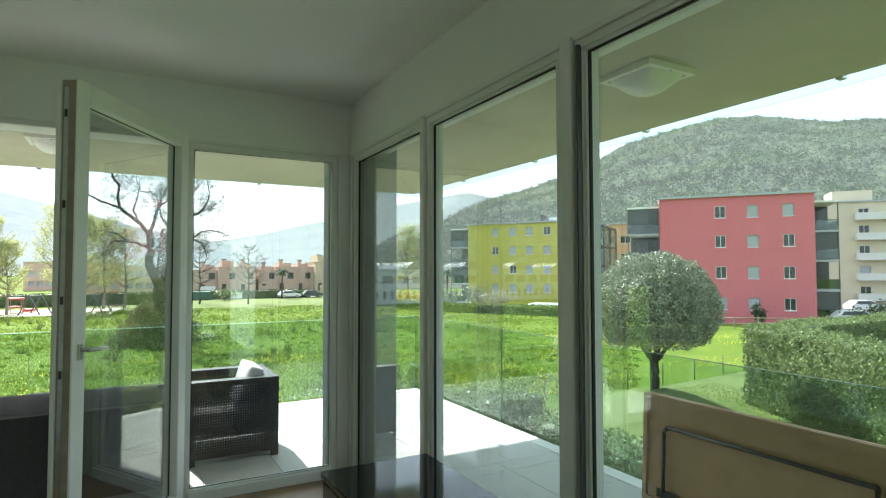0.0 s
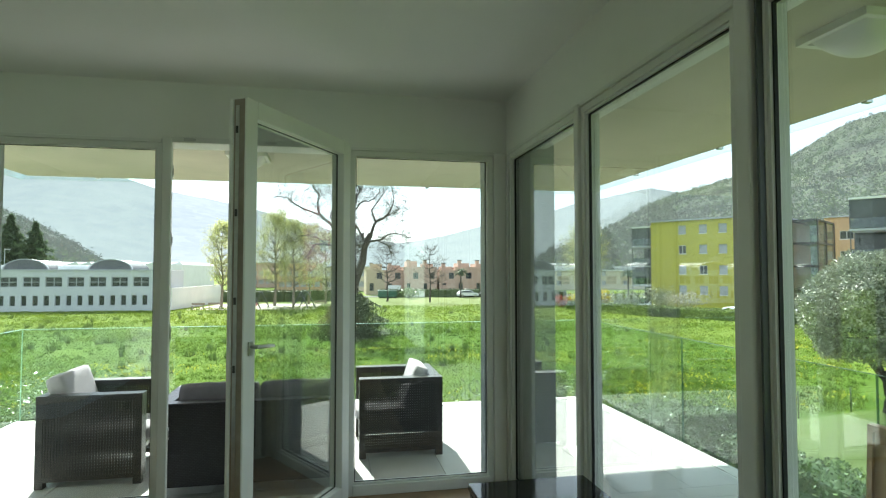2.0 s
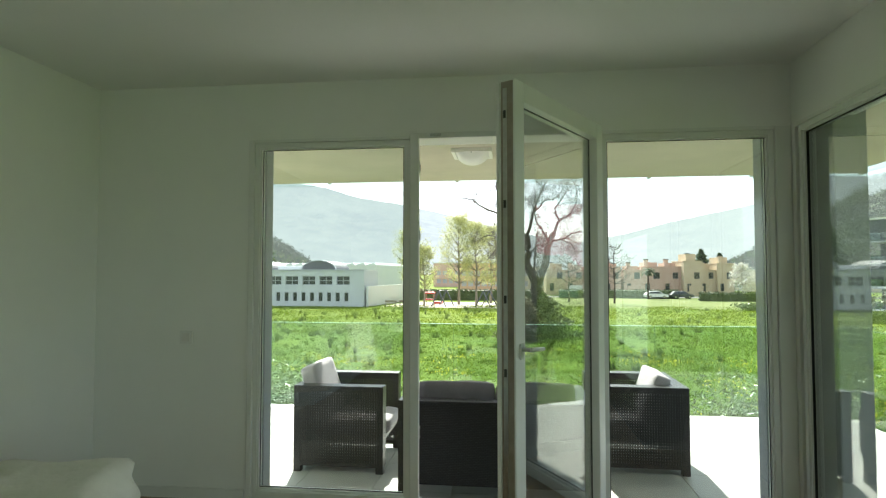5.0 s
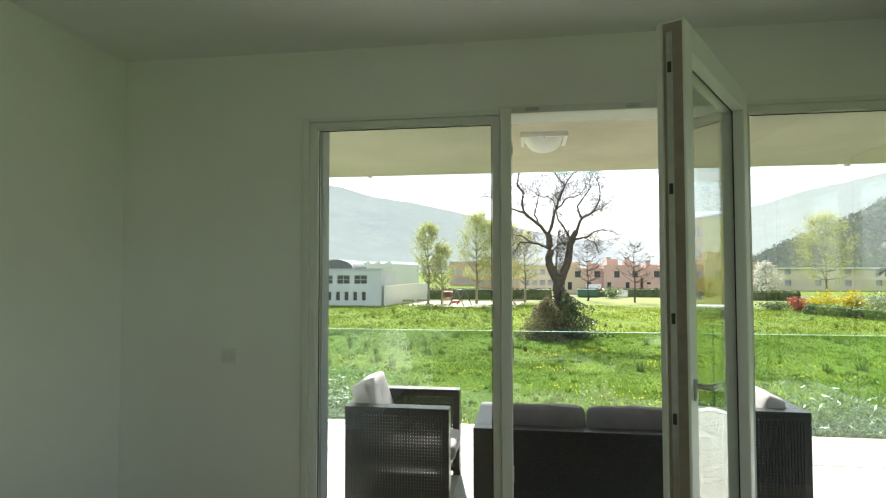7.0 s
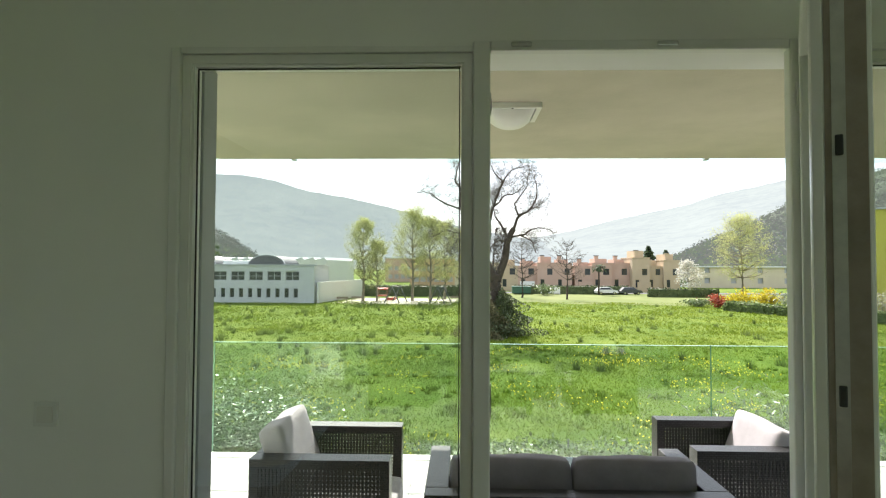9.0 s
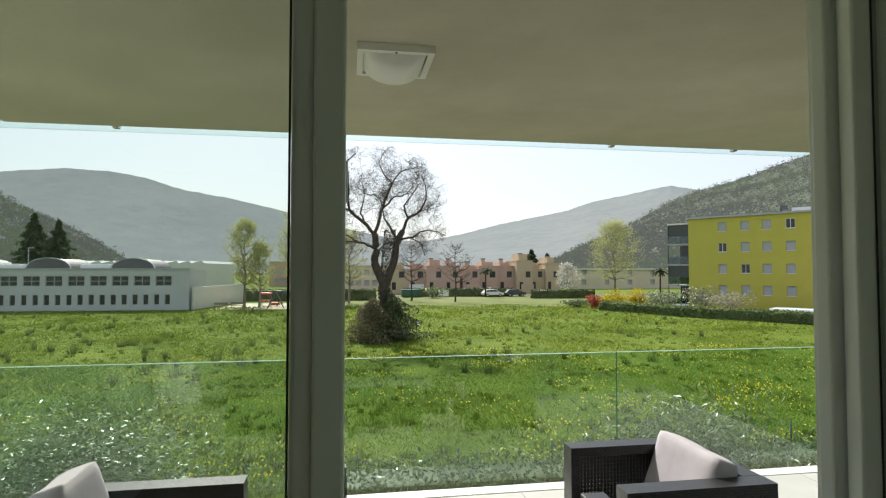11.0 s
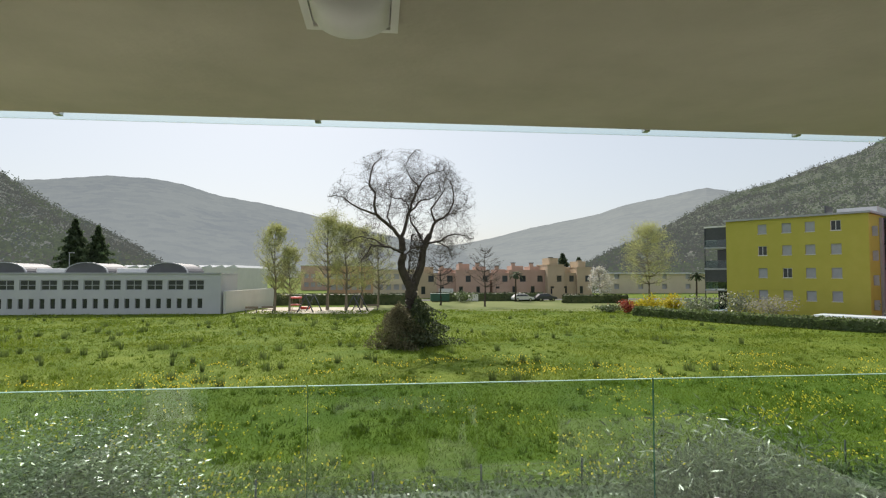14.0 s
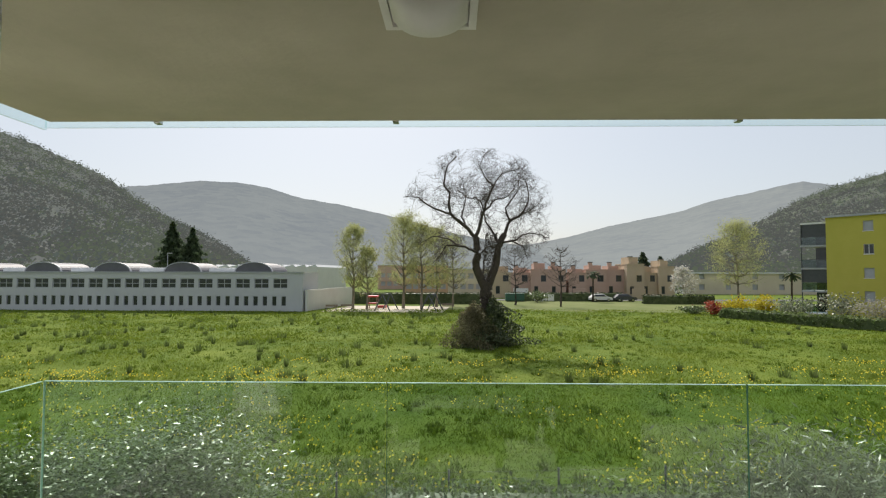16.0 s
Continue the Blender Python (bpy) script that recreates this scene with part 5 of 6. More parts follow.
for x0, x1, z0, z1 in ups:
    win = part("window", ring_frame(x0, x1, z0, z1, 0.09, 0.12, 0.2), SHUTTER, gh)
    part("pane", box((x0 + 0.09, 0.15, z0 + 0.09), (x1 - 0.09, 0.17, z1 - 0.09)), DARKPANE, win)
    part("glazing_bar", box(((x0 + x1) / 2 - 0.05, 0.13, z0 + 0.09), ((x0 + x1) / 2 + 0.05, 0.149, z1 - 0.09)), SHUTTER, win)
    part("transom", box((x0 + 0.09, 0.128, z0 + 0.62), (x1 - 0.09, 0.148, z0 + 0.70)), SHUTTER, win)
for x0, x1, z0, z1 in downs:
    win = part("window", ring_frame(x0, x1, z0, z1, 0.05, 0.12, 0.2), SHUTTER, gh)
    part("pane", box((x0 + 0.05, 0.15, z0 + 0.05), (x1 - 0.05, 0.17, z1 - 0.05)), DARKPANE, win)
for k in range(6):
    cx = GL - 7.4 - 10.4 * k
    bm = bmesh.new()
    n, R, y0, y1 = 14, 2.65, 1.0, 7.8
    rings = []
    for y in (y0, y1):
        rings.append([bm.verts.new((cx + R * math.cos(math.pi * j / n), y, HH + 0.12 + 1.35 * math.sin(math.pi * j / n))) for j in range(n + 1)])
    for j in range(n):
        bm.faces.new((rings[0][j + 1], rings[0][j], rings[1][j], rings[1][j + 1]))
    bm.faces.new(rings[0])
    part("rooflight", bm, DARKROOF, gh, "dark arched rooflight")
    bm = bmesh.new()
    for j in range(n):
        a0, a1 = math.pi * j / n, math.pi * (j + 1) / n
        p = lambda a, r, y: (cx + r * math.cos(a), y, HH + 0.12 + (1.35 + r - R) * math.sin(a))
        bm.faces.new([bm.verts.new(q) for q in (p(a0, R, 0.9), p(a0, R + 0.12, 0.9), p(a1, R + 0.12, 0.9), p(a1, R, 0.9))])
        bm.faces.new([bm.verts.new(q) for q in (p(a0, R + 0.12, 0.9), p(a0, R + 0.12, 1.2), p(a1, R + 0.12, 1.2), p(a1, R + 0.12, 0.9))])
    part("rooflight_rim", bm, SHUTTER, gh)
    part("roof_strip", box((cx - 7.0, 2.0, HH + 0.125), (cx - 2.8, 7.8, HH + 0.75), bevel=0.1), PALEROOF, gh, "raised pale roof strip")
yard = structure("yard_wall", box((-21.3, 79.6, GROUND), (-21.0, 99, GROUND + 3.0)), WHITEWALL, "plain pale wall beside the hall", "wall")
yard.matrix_basis = Matrix.Translation((-22.5, 79.6, 0)) @ Matrix.Rotation(radians(-9), 4, "Z") @ Matrix.Translation((22.5, -79.6, 0))
far = thing("far_hall", "pale industrial hall behind the grey building", "building", frame_at((-72, 150), (-38, 148))[0])
part("wall", box((0, 0, 0), (36, 30, 7.0)), WHITEWALL, far)
for k in range(12):
    bm = bmesh.new()
    for y in (0.0, 30.0):
        for q in ((k * 3.0, 7.0), (k * 3.0 + 2.95, 7.0), (k * 3.0 + 2.4, 7.6)):
            bm.verts.new((q[0], y, q[1]))
    bm.verts.ensure_lookup_table()
    v = bm.verts
    for f in ((0, 1, 2), (3, 5, 4), (0, 2, 5, 3), (1, 4, 5, 2), (0, 3, 4, 1)):
        bm.faces.new([v[i] for i in f])
    part("saw_tooth_roof", bm, PALEROOF, far)

# terraced houses across the street
HX = 8.0
rr = random.Random(5)
for k in range(10):
    w = rr.uniform(3.4, 4.6)
    wallm = (TERRACOTTA, TERRACOTTA, SANDSTONE, TERRACOTTA)[rr.randrange(4)]
    hgt = rr.choice((5.4, 6.1, 6.8, 7.3))
    y0 = 124 + rr.choice((0, 1.2, 2.0))
    h = thing("terraced_house", "terracotta terraced house with flat roof and chimney", "house", pose(HX, y0, GROUND), "terraced houses across the street")
    hs = [(w * 0.18, w * 0.40, 0.9, 2.6), (w * 0.56, w * 0.86, 3.6, 5.0)]
    part("wall", pierced(w, 0, hgt, hs, 0.3), wallm, h)
    part("wall", box((0, 0.301, 0), (w, 9, hgt)), wallm, h)
    for x0, x1, z0, z1 in hs:
        win = part("window", ring_frame(x0, x1, z0, z1, 0.08, 0.1, 0.2), STEELDARK, h)
        part("pane", box((x0 + 0.08, 0.15, z0 + 0.08), (x1 - 0.08, 0.17, z1 - 0.08)), DARKPANE, win)
    part("parapet", box((-0.06, -0.08, hgt), (w + 0.06, 9.1, hgt + 0.2)), wallm, h)
    part("upper_storey", box((w * 0.3, 3.0, hgt + 0.2), (w * 0.9, 8.0, hgt + rr.uniform(0.8, 1.8))), wallm, h)
    ch = part("chimney", box((w * 0.2, 1.0, hgt + 0.2), (w * 0.2 + 0.8, 1.8, hgt + 1.7)), wallm, h)
    part("chimney_cap", box((w * 0.2 - 0.08, 0.92, hgt + 1.7), (w * 0.2 + 0.88, 1.88, hgt + 1.85)), STEELDARK, ch)
    if k % 3 == 1:
        part("garden_wall", box((0.2, -3.0, 0), (w * 0.8, -2.8, 2.2)), WHITEPAINT if k < 4 else wallm, h)
    HX += w + rr.choice((0.0, 0.0, 0.6))
for x, y, w, z, mat in ((-14, 150, 12, 7.4, ORANGE), (-2, 150, 14, 6.4, BEIGE), (60, 150, 46, 5.4, BEIGE), (-26, 190, 14, 8, TERRACOTTA)):
    h = thing("distant_house", "distant low building across the valley floor", "house", pose(x, y, GROUND), "distant houses")
    hs = [(w * (0.08 + 0.15 * i), w * (0.08 + 0.15 * i) + 1.4, q, q + 1.4) for i in range(6) for q in (1.2, 4.0)]
    part("wall", pierced(w, 0, z, hs, 0.3), mat, h)
    part("body", box((0, 0.4, 0), (w, 12, z - 0.05)), SHUTTER, h)
    part("roof", box((-0.4, -0.5, z), (w + 0.4, 12.4, z + 0.35)), PALEROOF, h)

# boundary hedges and low plants across the meadow
def far_hedge(p0, p1, w, h, mat, label, n=1500, leaf=(0.35, 0.2)):
    m, L = frame_at(p0, p1)
    t = thing("boundary_hedge", label, "hedge", m)
    # dark box again in place of shade between the leaves
    part("core", box((0.05, 0.05, 0), (L - 0.05, w - 0.05, h - 0.08), bevel=0.05), IVY, t)
    c, nn = hedge_leaves((0, 0, 0), (L, w, h), n / (L * (2 * h + w)), leaf, rng, 0.12)
    quads_mesh("leaves", leaf_quads(c, leaf[0], leaf[1], rng), 4, mat, t)


far_hedge((-26, 100), (4, 99), 1.2, 1.9, IVY, "dark clipped hedge behind the playground", 2600)
far_hedge((33, 101), (45, 100), 1.0, 1.5, IVY, "dark clipped hedge beside the street", 1100)
far_hedge((10, 111), (32, 110), 1.0, 1.6, IVY, "dark hedge along the street gardens", 1600)
far_hedge((32.0, 70.0), (36.5, 58.0), 1.1, 1.1, HEDGELEAF, "low green hedge in front of the yellow building", 1500)
far_hedge((36.5, 58.0), (47.5, 41.5), 1.1, 1.1, HEDGELEAF, "low green hedge along the meadow edge", 2600)
for x, y, rx, h, mat, lab, sh in ((35.3, 72, 1.5, 2.7, YELLOWBLOOM, "bright yellow forsythia bush in bloom", (0.3, 0.2)), (37.6, 69.5, 1.4, 3.0, YELLOWBLOOM, "yellow forsythia bush in full bloom", (0.3, 0.2)), (33.4, 74.5, 1.6, 1.9, REDLEAF, "red-leaved low garden shrub", (0.3, 0.2)), (39.0, 66, 2.2, 3.2, OLIVELEAF, "grey-green rounded garden shrub", (0.3, 0.16)),
                                (41.2, 62.2, 2.2, 3.5, OLIVELEAF, "grey-green loose shrub by the pool", (0.3, 0.16)), (43.4, 59.0, 2.3, 3.4, PALESHRUB, "pale flowering shrub by the pool", (0.26, 0.14)), (47.6, 46.4, 2.4, 3.4, OLIVELEAF, "large grey-green shrub at the hedge corner", (0.28, 0.14)), (52.2, 44.2, 2.2, 2.6, REDLEAF, "red photinia hedge by the pink building", (0.26, 0.15)), (55.5, 48.2, 2.2, 2.5, REDLEAF, "red photinia shrub by the fence", (0.26, 0.15)), (31.5, 76.5, 1.5, 1.2, LAUREL, "low dark green garden shrub", (0.28, 0.16)),
                                (60.5, 22.2, 2.4, 3.0, IVY, "dark evergreen shrub beside the car park", (0.3, 0.16)), (52.5, 29.2, 0.6, 2.3, CONIFER, "small dark conical evergreen by the pink wall", (0.26, 0.12)), (15.0, 105, 2.0, 2.2, LAUREL, "round green shrub before the houses", (0.3, 0.2))):
    shrub("border_shrub", x, y, rx, rx * 0.8, h, 900, mat, lab, sh, 0.4, 5, lobes=9)

pool = thing("pool_cover", "pale covered garden pool with white rim", "pool", pose(44.6, 54.6, GROUND, 0, 0, -56))
part("rim", box((-0.2, -0.2, 0), (10.2, 3.4, 1.0), bevel=0.05), WHITEPAINT, pool)
part("cover", box((0, 0, 1.001), (10, 3.2, 1.12), bevel=0.05), POOLWHITE, pool, "pale blue pool cover")

# timber rail by the pink building
rail = thing("timber_fence", "weathered timber rail fence before the pink building", "fence")
for k in range(9):
    x, y = 44.5 + 1.6 * k, 31.0 - 2.0 * k * 0.62
    part("post", box((x - 0.05, y - 0.05, GROUND), (x + 0.05, y + 0.05, GROUND + 1.1)), TIMBER, rail)
for h in (0.5, 1.0):
    part("bar", tube((44.5, 31.0, GROUND + h), (57.3, 21.1, GROUND + h), 0.05, n=6), TIMBER, rail)


def car(x, y, rz, paint, label):
    c = thing("car", label, "car", pose(x, y, GROUND + 0.03, 0, 0, rz))
    prof = [(-2.1, 0.35), (-2.15, 0.75), (-1.9, 0.95), (-1.35, 1.42), (0.45, 1.45), (1.15, 0.98), (2.0, 0.82), (2.15, 0.55), (2.1, 0.35)]
    bm = bmesh.new()
    a = [bm.verts.new((px, -0.86 if z < 1 else -0.68, z)) for px, z in prof]
    b = [bm.verts.new((px, 0.86 if z < 1 else 0.68, z)) for px, z in prof]
    bm.faces.new(a)
    bm.faces.new(b[::-1])
    for i in range(len(prof)):
        k = (i + 1) % len(prof)
        bm.faces.new((a[k], a[i], b[i], b[k]))
    bmesh.ops.recalc_face_normals(bm, faces=bm.faces)
    part("body", bm, paint, c)
    for s in (-1, 1):
        bm = bmesh.new()
        bm.faces.new([bm.verts.new((px, s * yy, z)) for px, z, yy in ((-1.6, 1.0, 0.862), (-1.25, 1.36, 0.705), (0.4, 1.38, 0.70), (0.95, 1.0, 0.862))])
        r = bmesh.ops.extrude_face_region(bm, geom=list(bm.faces))
        bmesh.ops.translate(bm, verts=[v for v in r["geom"] if isinstance(v, bmesh.types.BMVert)], vec=(0, s * 0.012, 0))
        part("side_window", bm, DARKPANE, c, "dark side glass")
        for wx in (-1.3, 1.3):
            w = part("wheel", tube((wx, s * 0.70, 0.31), (wx, s * 0.88, 0.31), 0.31, n=16), RUBBER, c)
            part("rim", tube((wx, s * 0.881, 0.31), (wx, s * 0.89, 0.31), 0.19, n=12), METAL, w)


car(27.5, 109, 4, WHITEPAINT, "white parked hatchback on the street")
car(32.2, 109.4, 4, STEELDARK, "dark parked car on the street")
car(60.5, 24.8, -40, WHITEPAINT, "white car parked beside the pink building")
car(82, 34, -30, WHITEPAINT, "white car parked before the beige building")

def palm(x, y, h, label):
    p = thing("palm_tree", label, "tree", pose(x, y, GROUND))
    part("trunk", tube((0, 0, 0), (0.1, 0, h - 1.0), 0.17, 0.13, 8), BARK, p)
    v = []
    for k in range(60):
        a, lift = rng.random() * 6.283, rng.uniform(-0.5, 1.1)
        d, side = np.array((math.cos(a), math.sin(a))), np.array((-math.sin(a), math.cos(a), 0.0)) * 0.17
        at = lambda f: np.array((0.1 + d[0] * 1.5 * f, d[1] * 1.5 * f, h - 1.0 + lift * f - 0.7 * f * f))
        for f0, f1 in ((0.1, 0.45), (0.45, 0.75), (0.75, 1.0)):
            w0, w1 = 0.4 + f0, 1.4 * (1.05 - f1) + 0.25
            v += [at(f0) - side * w0, at(f0) + side * w0, at(f1) + side * w1, at(f1) - side * w1]
    quads_mesh("fronds", np.array(v), 4, CONIFER, p, label="stiff dark green fan leaves")


palm(25.8, 108, 6.4, "small dark palm before the terraced houses")
palm(53.0, 91, 6.2, "small palm behind the yellow building")
for k in range(3):
    scr = thing("garden_screen", "white upright garden screen along the street", "screen", pose(14.9 + 1.3 * k, 109.0, GROUND + 0.035), "white screens by the street")
    part("panel", box((0, 0, 0.12), (1.16, 0.05, 1.35), bevel=0.01), WHITEPAINT, scr)
    for e in (0.05, 1.03):
        part("post", box((e, 0.051, 0), (e + 0.08, 0.12, 1.4)), SHUTTER, scr)
bin_ = thing("waste_container", "dark green waste container beside the street", "container", pose(9.4, 108.6, GROUND + 0.03))
part("body", box((0, 0, 0.15), (3.6, 1.6, 1.35), bevel=0.06), GREENPAINT, bin_)
part("lid", box((-0.05, -0.05, 1.351), (3.65, 1.65, 1.55), bevel=0.08), GREENPAINT, bin_)
for e in (0.3, 3.2):
    part("foot", box((e, 0.2, 0), (e + 0.15, 1.4, 0.1495)), STEELDARK, bin_)

# playground
def swing(x, y):
    s = thing("swing_frame", "dark steel swing frame on the playground", "swing", pose(x, y, GROUND + 0.03, 0, 0, 76), "playground swings")
    for e in (0.0, 3.4):
        for d in (-1.15, 1.15):
            part("leg", tube((e, d, 0), (e, 0, 2.3), 0.085, n=6), STEELDARK, s)
    part("beam", tube((-0.1, 0, 2.3), (3.5, 0, 2.3), 0.06, n=6), STEELDARK, s)
    for q in (1.1, 2.3):
        st = part("seat", box((q - 0.22, -0.1, 0.5), (q + 0.22, 0.1, 0.55)), BLACKMETAL, s)
        part("chain", tube((q - 0.2, 0, 0.55), (q - 0.2, 0, 2.25), 0.015, n=4), STEELDARK, st)
        part("chain", tube((q + 0.2, 0, 0.55), (q + 0.2, 0, 2.25), 0.015, n=4), STEELDARK, st)


swing(-10.6, 80.4)
swing(-4.0, 79.8)
ph = thing("play_tower", "small red and wooden play tower on the sand", "play tower", pose(-12.5, 86, GROUND + 0.03))
part("roof", box((-1.0, -0.9, 1.7), (0.6, 0.9, 1.95), bevel=0.08), REDPAINT, ph)
part("platform", box((-0.9, -0.8, 0.7), (0.5, 0.8, 0.85)), REDPAINT, ph)
part("slide", box((0.5, -0.4, 0.1), (1.9, 0.4, 0.5), bevel=0.1), REDPAINT, ph)
for x in (-0.9, 0.42):
    for y in (-0.8, 0.72):
        part("post", box((x, y, 0), (x + 0.1, y + 0.1, 1.7)), TIMBER, ph)
for x, y in ((-16.5, 80.0), (-2.2, 83.0), (-18.5, 79.3)):
    b = thing("park_bench", "weathered wooden park bench by the playground", "bench", pose(x, y, GROUND + 0.03), "playground benches")
    part("seat", box((0, 0, 0.42), (1.7, 0.45, 0.48)), TIMBER, b)
    part("backrest", box((0, 0.42, 0.6), (1.7, 0.47, 0.9)), TIMBER, b)
    for q in (0.1, 1.5):
        part("leg", box((q, 0.05, 0), (q + 0.08, 0.42, 0.42)), STEELDARK, b)
pole = thing("street_lamp", "slim grey street lamp behind the hall", "street lamp", pose(-57.5, 112, GROUND))
part("mast", tube((0, 0, 0), (0, 0, 9.2), 0.09, 0.05, 8), SHUTTER, pole)
part("head", box((-0.1, -0.1, 9.2), (0.9, 0.12, 9.35), bevel=0.03), SHUTTER, pole)
par = thing("parasol", "white open garden parasol behind the hedge", "parasol", pose(27.5, 1.6, GROUND))
bm = bmesh.new()
tip = bm.verts.new((0, 0, 2.75))
rim = [bm.verts.new((1.5 * math.cos(k * math.pi / 4), 1.5 * math.sin(k * math.pi / 4), 2.2)) for k in range(8)]
for k in range(8):
    bm.faces.new((tip, rim[k], rim[(k + 1) % 8]))
part("canopy", bm, WHITEPAINT, par)
part("pole", tube((0, 0, 0), (0, 0, 2.7), 0.025, n=8), METAL, par)


# ---- hills ----
def hill(name, profile, d0, d1, base, mat, label, bump, cell, na, nr, rough=0.3):
    """A wooded slope that climbs from d0 to a ridge at d1, whose skyline follows the profile of (azimuth, height angle)."""
    az = np.linspace(profile[0][0], profile[-1][0], na)
    el = np.interp(az, [p[0] for p in profile], [p[1] for p in profile])
    rad = np.radians(az)
    verts = []
    for k in range(nr + 1):
        f = k / nr
        d = d0 + (d1 - d0) * f
        top = d1 * np.tan(np.radians(el)) + 1.5
        z = base + (top - base) * (f ** 1.15)
        x, y = d * np.sin(rad), d * np.cos(rad)
        verts.append(np.stack([x, y, z], 1))
    V = np.stack(verts)
    flat = V.reshape(-1, 3)
    for i, p in enumerate(flat):
        q = Vector(p)
        c = noise.voronoi(q / cell)[0][0]
        n = noise.noise(q / (cell * 9)) * rough
        flat[i, 2] += bump * (0.6 - c) + bump * 3 * n * (1.0 if i < len(flat) - na else 0.25)
    me = bpy.data.meshes.new(name)
    faces = [(k * na + i, k * na + i + 1, (k + 1) * na + i + 1, (k + 1) * na + i) for k in range(nr) for i in range(na - 1)]
    back = [(nr * na + i + 1, nr * na + i, len(flat) + i, len(flat) + i + 1) for i in range(na - 1)]
    tail = V[-1] * np.array((1.02, 1.02, 0)) + np.array((0, 0, base - 5))
    me.from_pydata([tuple(p) for p in flat] + [tuple(p) for p in tail], [], faces + back)
    me.materials.append(mat)
    ob = new(name, me)
    return tagged(ob, label, "hill", kind="structure"), V


def woods(name, V, n, size, mat, label, lo=0.0, patch=0.0):
    """Crowns of many trees scattered over a slope, each a loose clump of leaves."""
    nr, na, _ = V.shape
    f = lo + (1 - lo) * rng.random(n)
    k = np.minimum((f * (nr - 1)).astype(int), nr - 1)
    i = (rng.random(n) * (na - 1)).astype(int)
    base = V[k, i] + np.stack([rng.normal(size=n) * 2, rng.normal(size=n) * 2, np.zeros(n)], 1)
    if patch:
        keep = np.array([noise.noise(Vector(p) / 85) * patch + rng.normal() * 0.16 > -0.04 for p in base])
        base = base[keep]
    n, q = len(base), 15
    c = np.repeat(base, q, axis=0)
    s = np.repeat(rng.uniform(0.6, 1.3, n) * size, q)[:, None]
    off = rng.normal(size=(n * q, 3)) * np.array((0.42, 0.42, 0.5))
    c = c + off * s + np.array((0, 0, 0.3)) * s
    # clumps all face one way, towards -y and up, which keeps their shading even
    d = np.array((1.0, 0, 0)) + rng.normal(size=c.shape) * 0.40
    g = np.cross(d, np.array((0, -0.75, 0.66)) + rng.normal(size=c.shape) * 0.40)
    d, g = (a / np.linalg.norm(a, axis=1)[:, None] * h * rng.uniform(0.6, 1.3, (len(c), 1)) for a, h in ((d, 0.5), (g, 0.4)))
    v = np.stack([c - d, c + g, c + d, c - g], axis=1).reshape(-1, 3)
    mid = np.repeat(c, 4, axis=0)
    v = mid + (v - mid) * np.repeat(s, 4, axis=0) * 0.42
    return quads_mesh(name, v, 4, mat, kind="stuff", label=label, category="forest")


def forest_material(name, cols, scale, haze_glow, haze_glow_colour, stretch=1.0):
    m = bpy.data.materials.new(name)
    m.use_nodes = True
    nt = m.node_tree
    b = nt.nodes["Principled BSDF"]
    b.inputs["Roughness"].default_value, b.inputs["Specular IOR Level"].default_value = 1.0, 0.0
    tc = nt.nodes.new("ShaderNodeTexCoord")
    big = nt.nodes.new("ShaderNodeTexNoise")
    big.inputs["Scale"].default_value, big.inputs["Detail"].default_value = scale * 0.10, 4
    vor = nt.nodes.new("ShaderNodeTexVoronoi")
    vor.inputs["Scale"].default_value = scale
    fine = nt.nodes.new("ShaderNodeTexNoise")
    fine.inputs["Scale"].default_value, fine.inputs["Detail"].default_value = scale * 2.5, 8
    for n in (big, vor, fine):
        nt.links.new(tc.outputs["Object"], n.inputs["Vector"])
    sep = nt.nodes.new("ShaderNodeSeparateColor")
    nt.links.new(vor.outputs["Color"], sep.inputs[0])
    m1 = nt.nodes.new("ShaderNodeMath")
    m1.operation = "MULTIPLY_ADD"
    nt.links.new(sep.outputs[0], m1.inputs[0])
    m1.inputs[1].default_value = 0.42
    nt.links.new(big.outputs["Fac"], m1.inputs[2])
    m2 = nt.nodes.new("ShaderNodeMath")
    m2.operation = "MULTIPLY_ADD"
    nt.links.new(fine.outputs["Fac"], m2.inputs[0])
    m2.inputs[1].default_value = 0.5
    nt.links.new(m1.outputs[0], m2.inputs[2])
    ramp = nt.nodes.new("ShaderNodeValToRGB")
    e = ramp.color_ramp.elements
    e[0].position, e[0].color = 0.45, (*cols[0], 1)
    e[1].position, e[1].color = 1.0, (*cols[-1], 1)
    for i, c in enumerate(cols[1:-1]):
        x = e.new(0.45 + 0.5 * (i + 1) / (len(cols) - 1))
        x.color = (*c, 1)
    sc = nt.nodes.new("ShaderNodeMath")
    sc.operation = "MULTIPLY"
    sc.inputs[1].default_value = 0.75
    nt.links.new(m2.outputs[0], sc.inputs[0])
    nt.links.new(sc.outputs[0], ramp.inputs["Fac"])
    nt.links.new(ramp.outputs["Color"], b.inputs["Base Color"])
    # pale emission imitates the haze in front of the slope
    b.inputs["Emission Color"].default_value = (*haze_glow_colour, 1)
    b.inputs["Emission Strength"].default_value = haze_glow
    return m


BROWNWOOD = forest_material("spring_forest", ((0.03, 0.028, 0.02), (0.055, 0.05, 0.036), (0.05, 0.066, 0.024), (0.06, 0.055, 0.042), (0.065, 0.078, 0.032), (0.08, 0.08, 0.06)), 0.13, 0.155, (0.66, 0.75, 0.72))
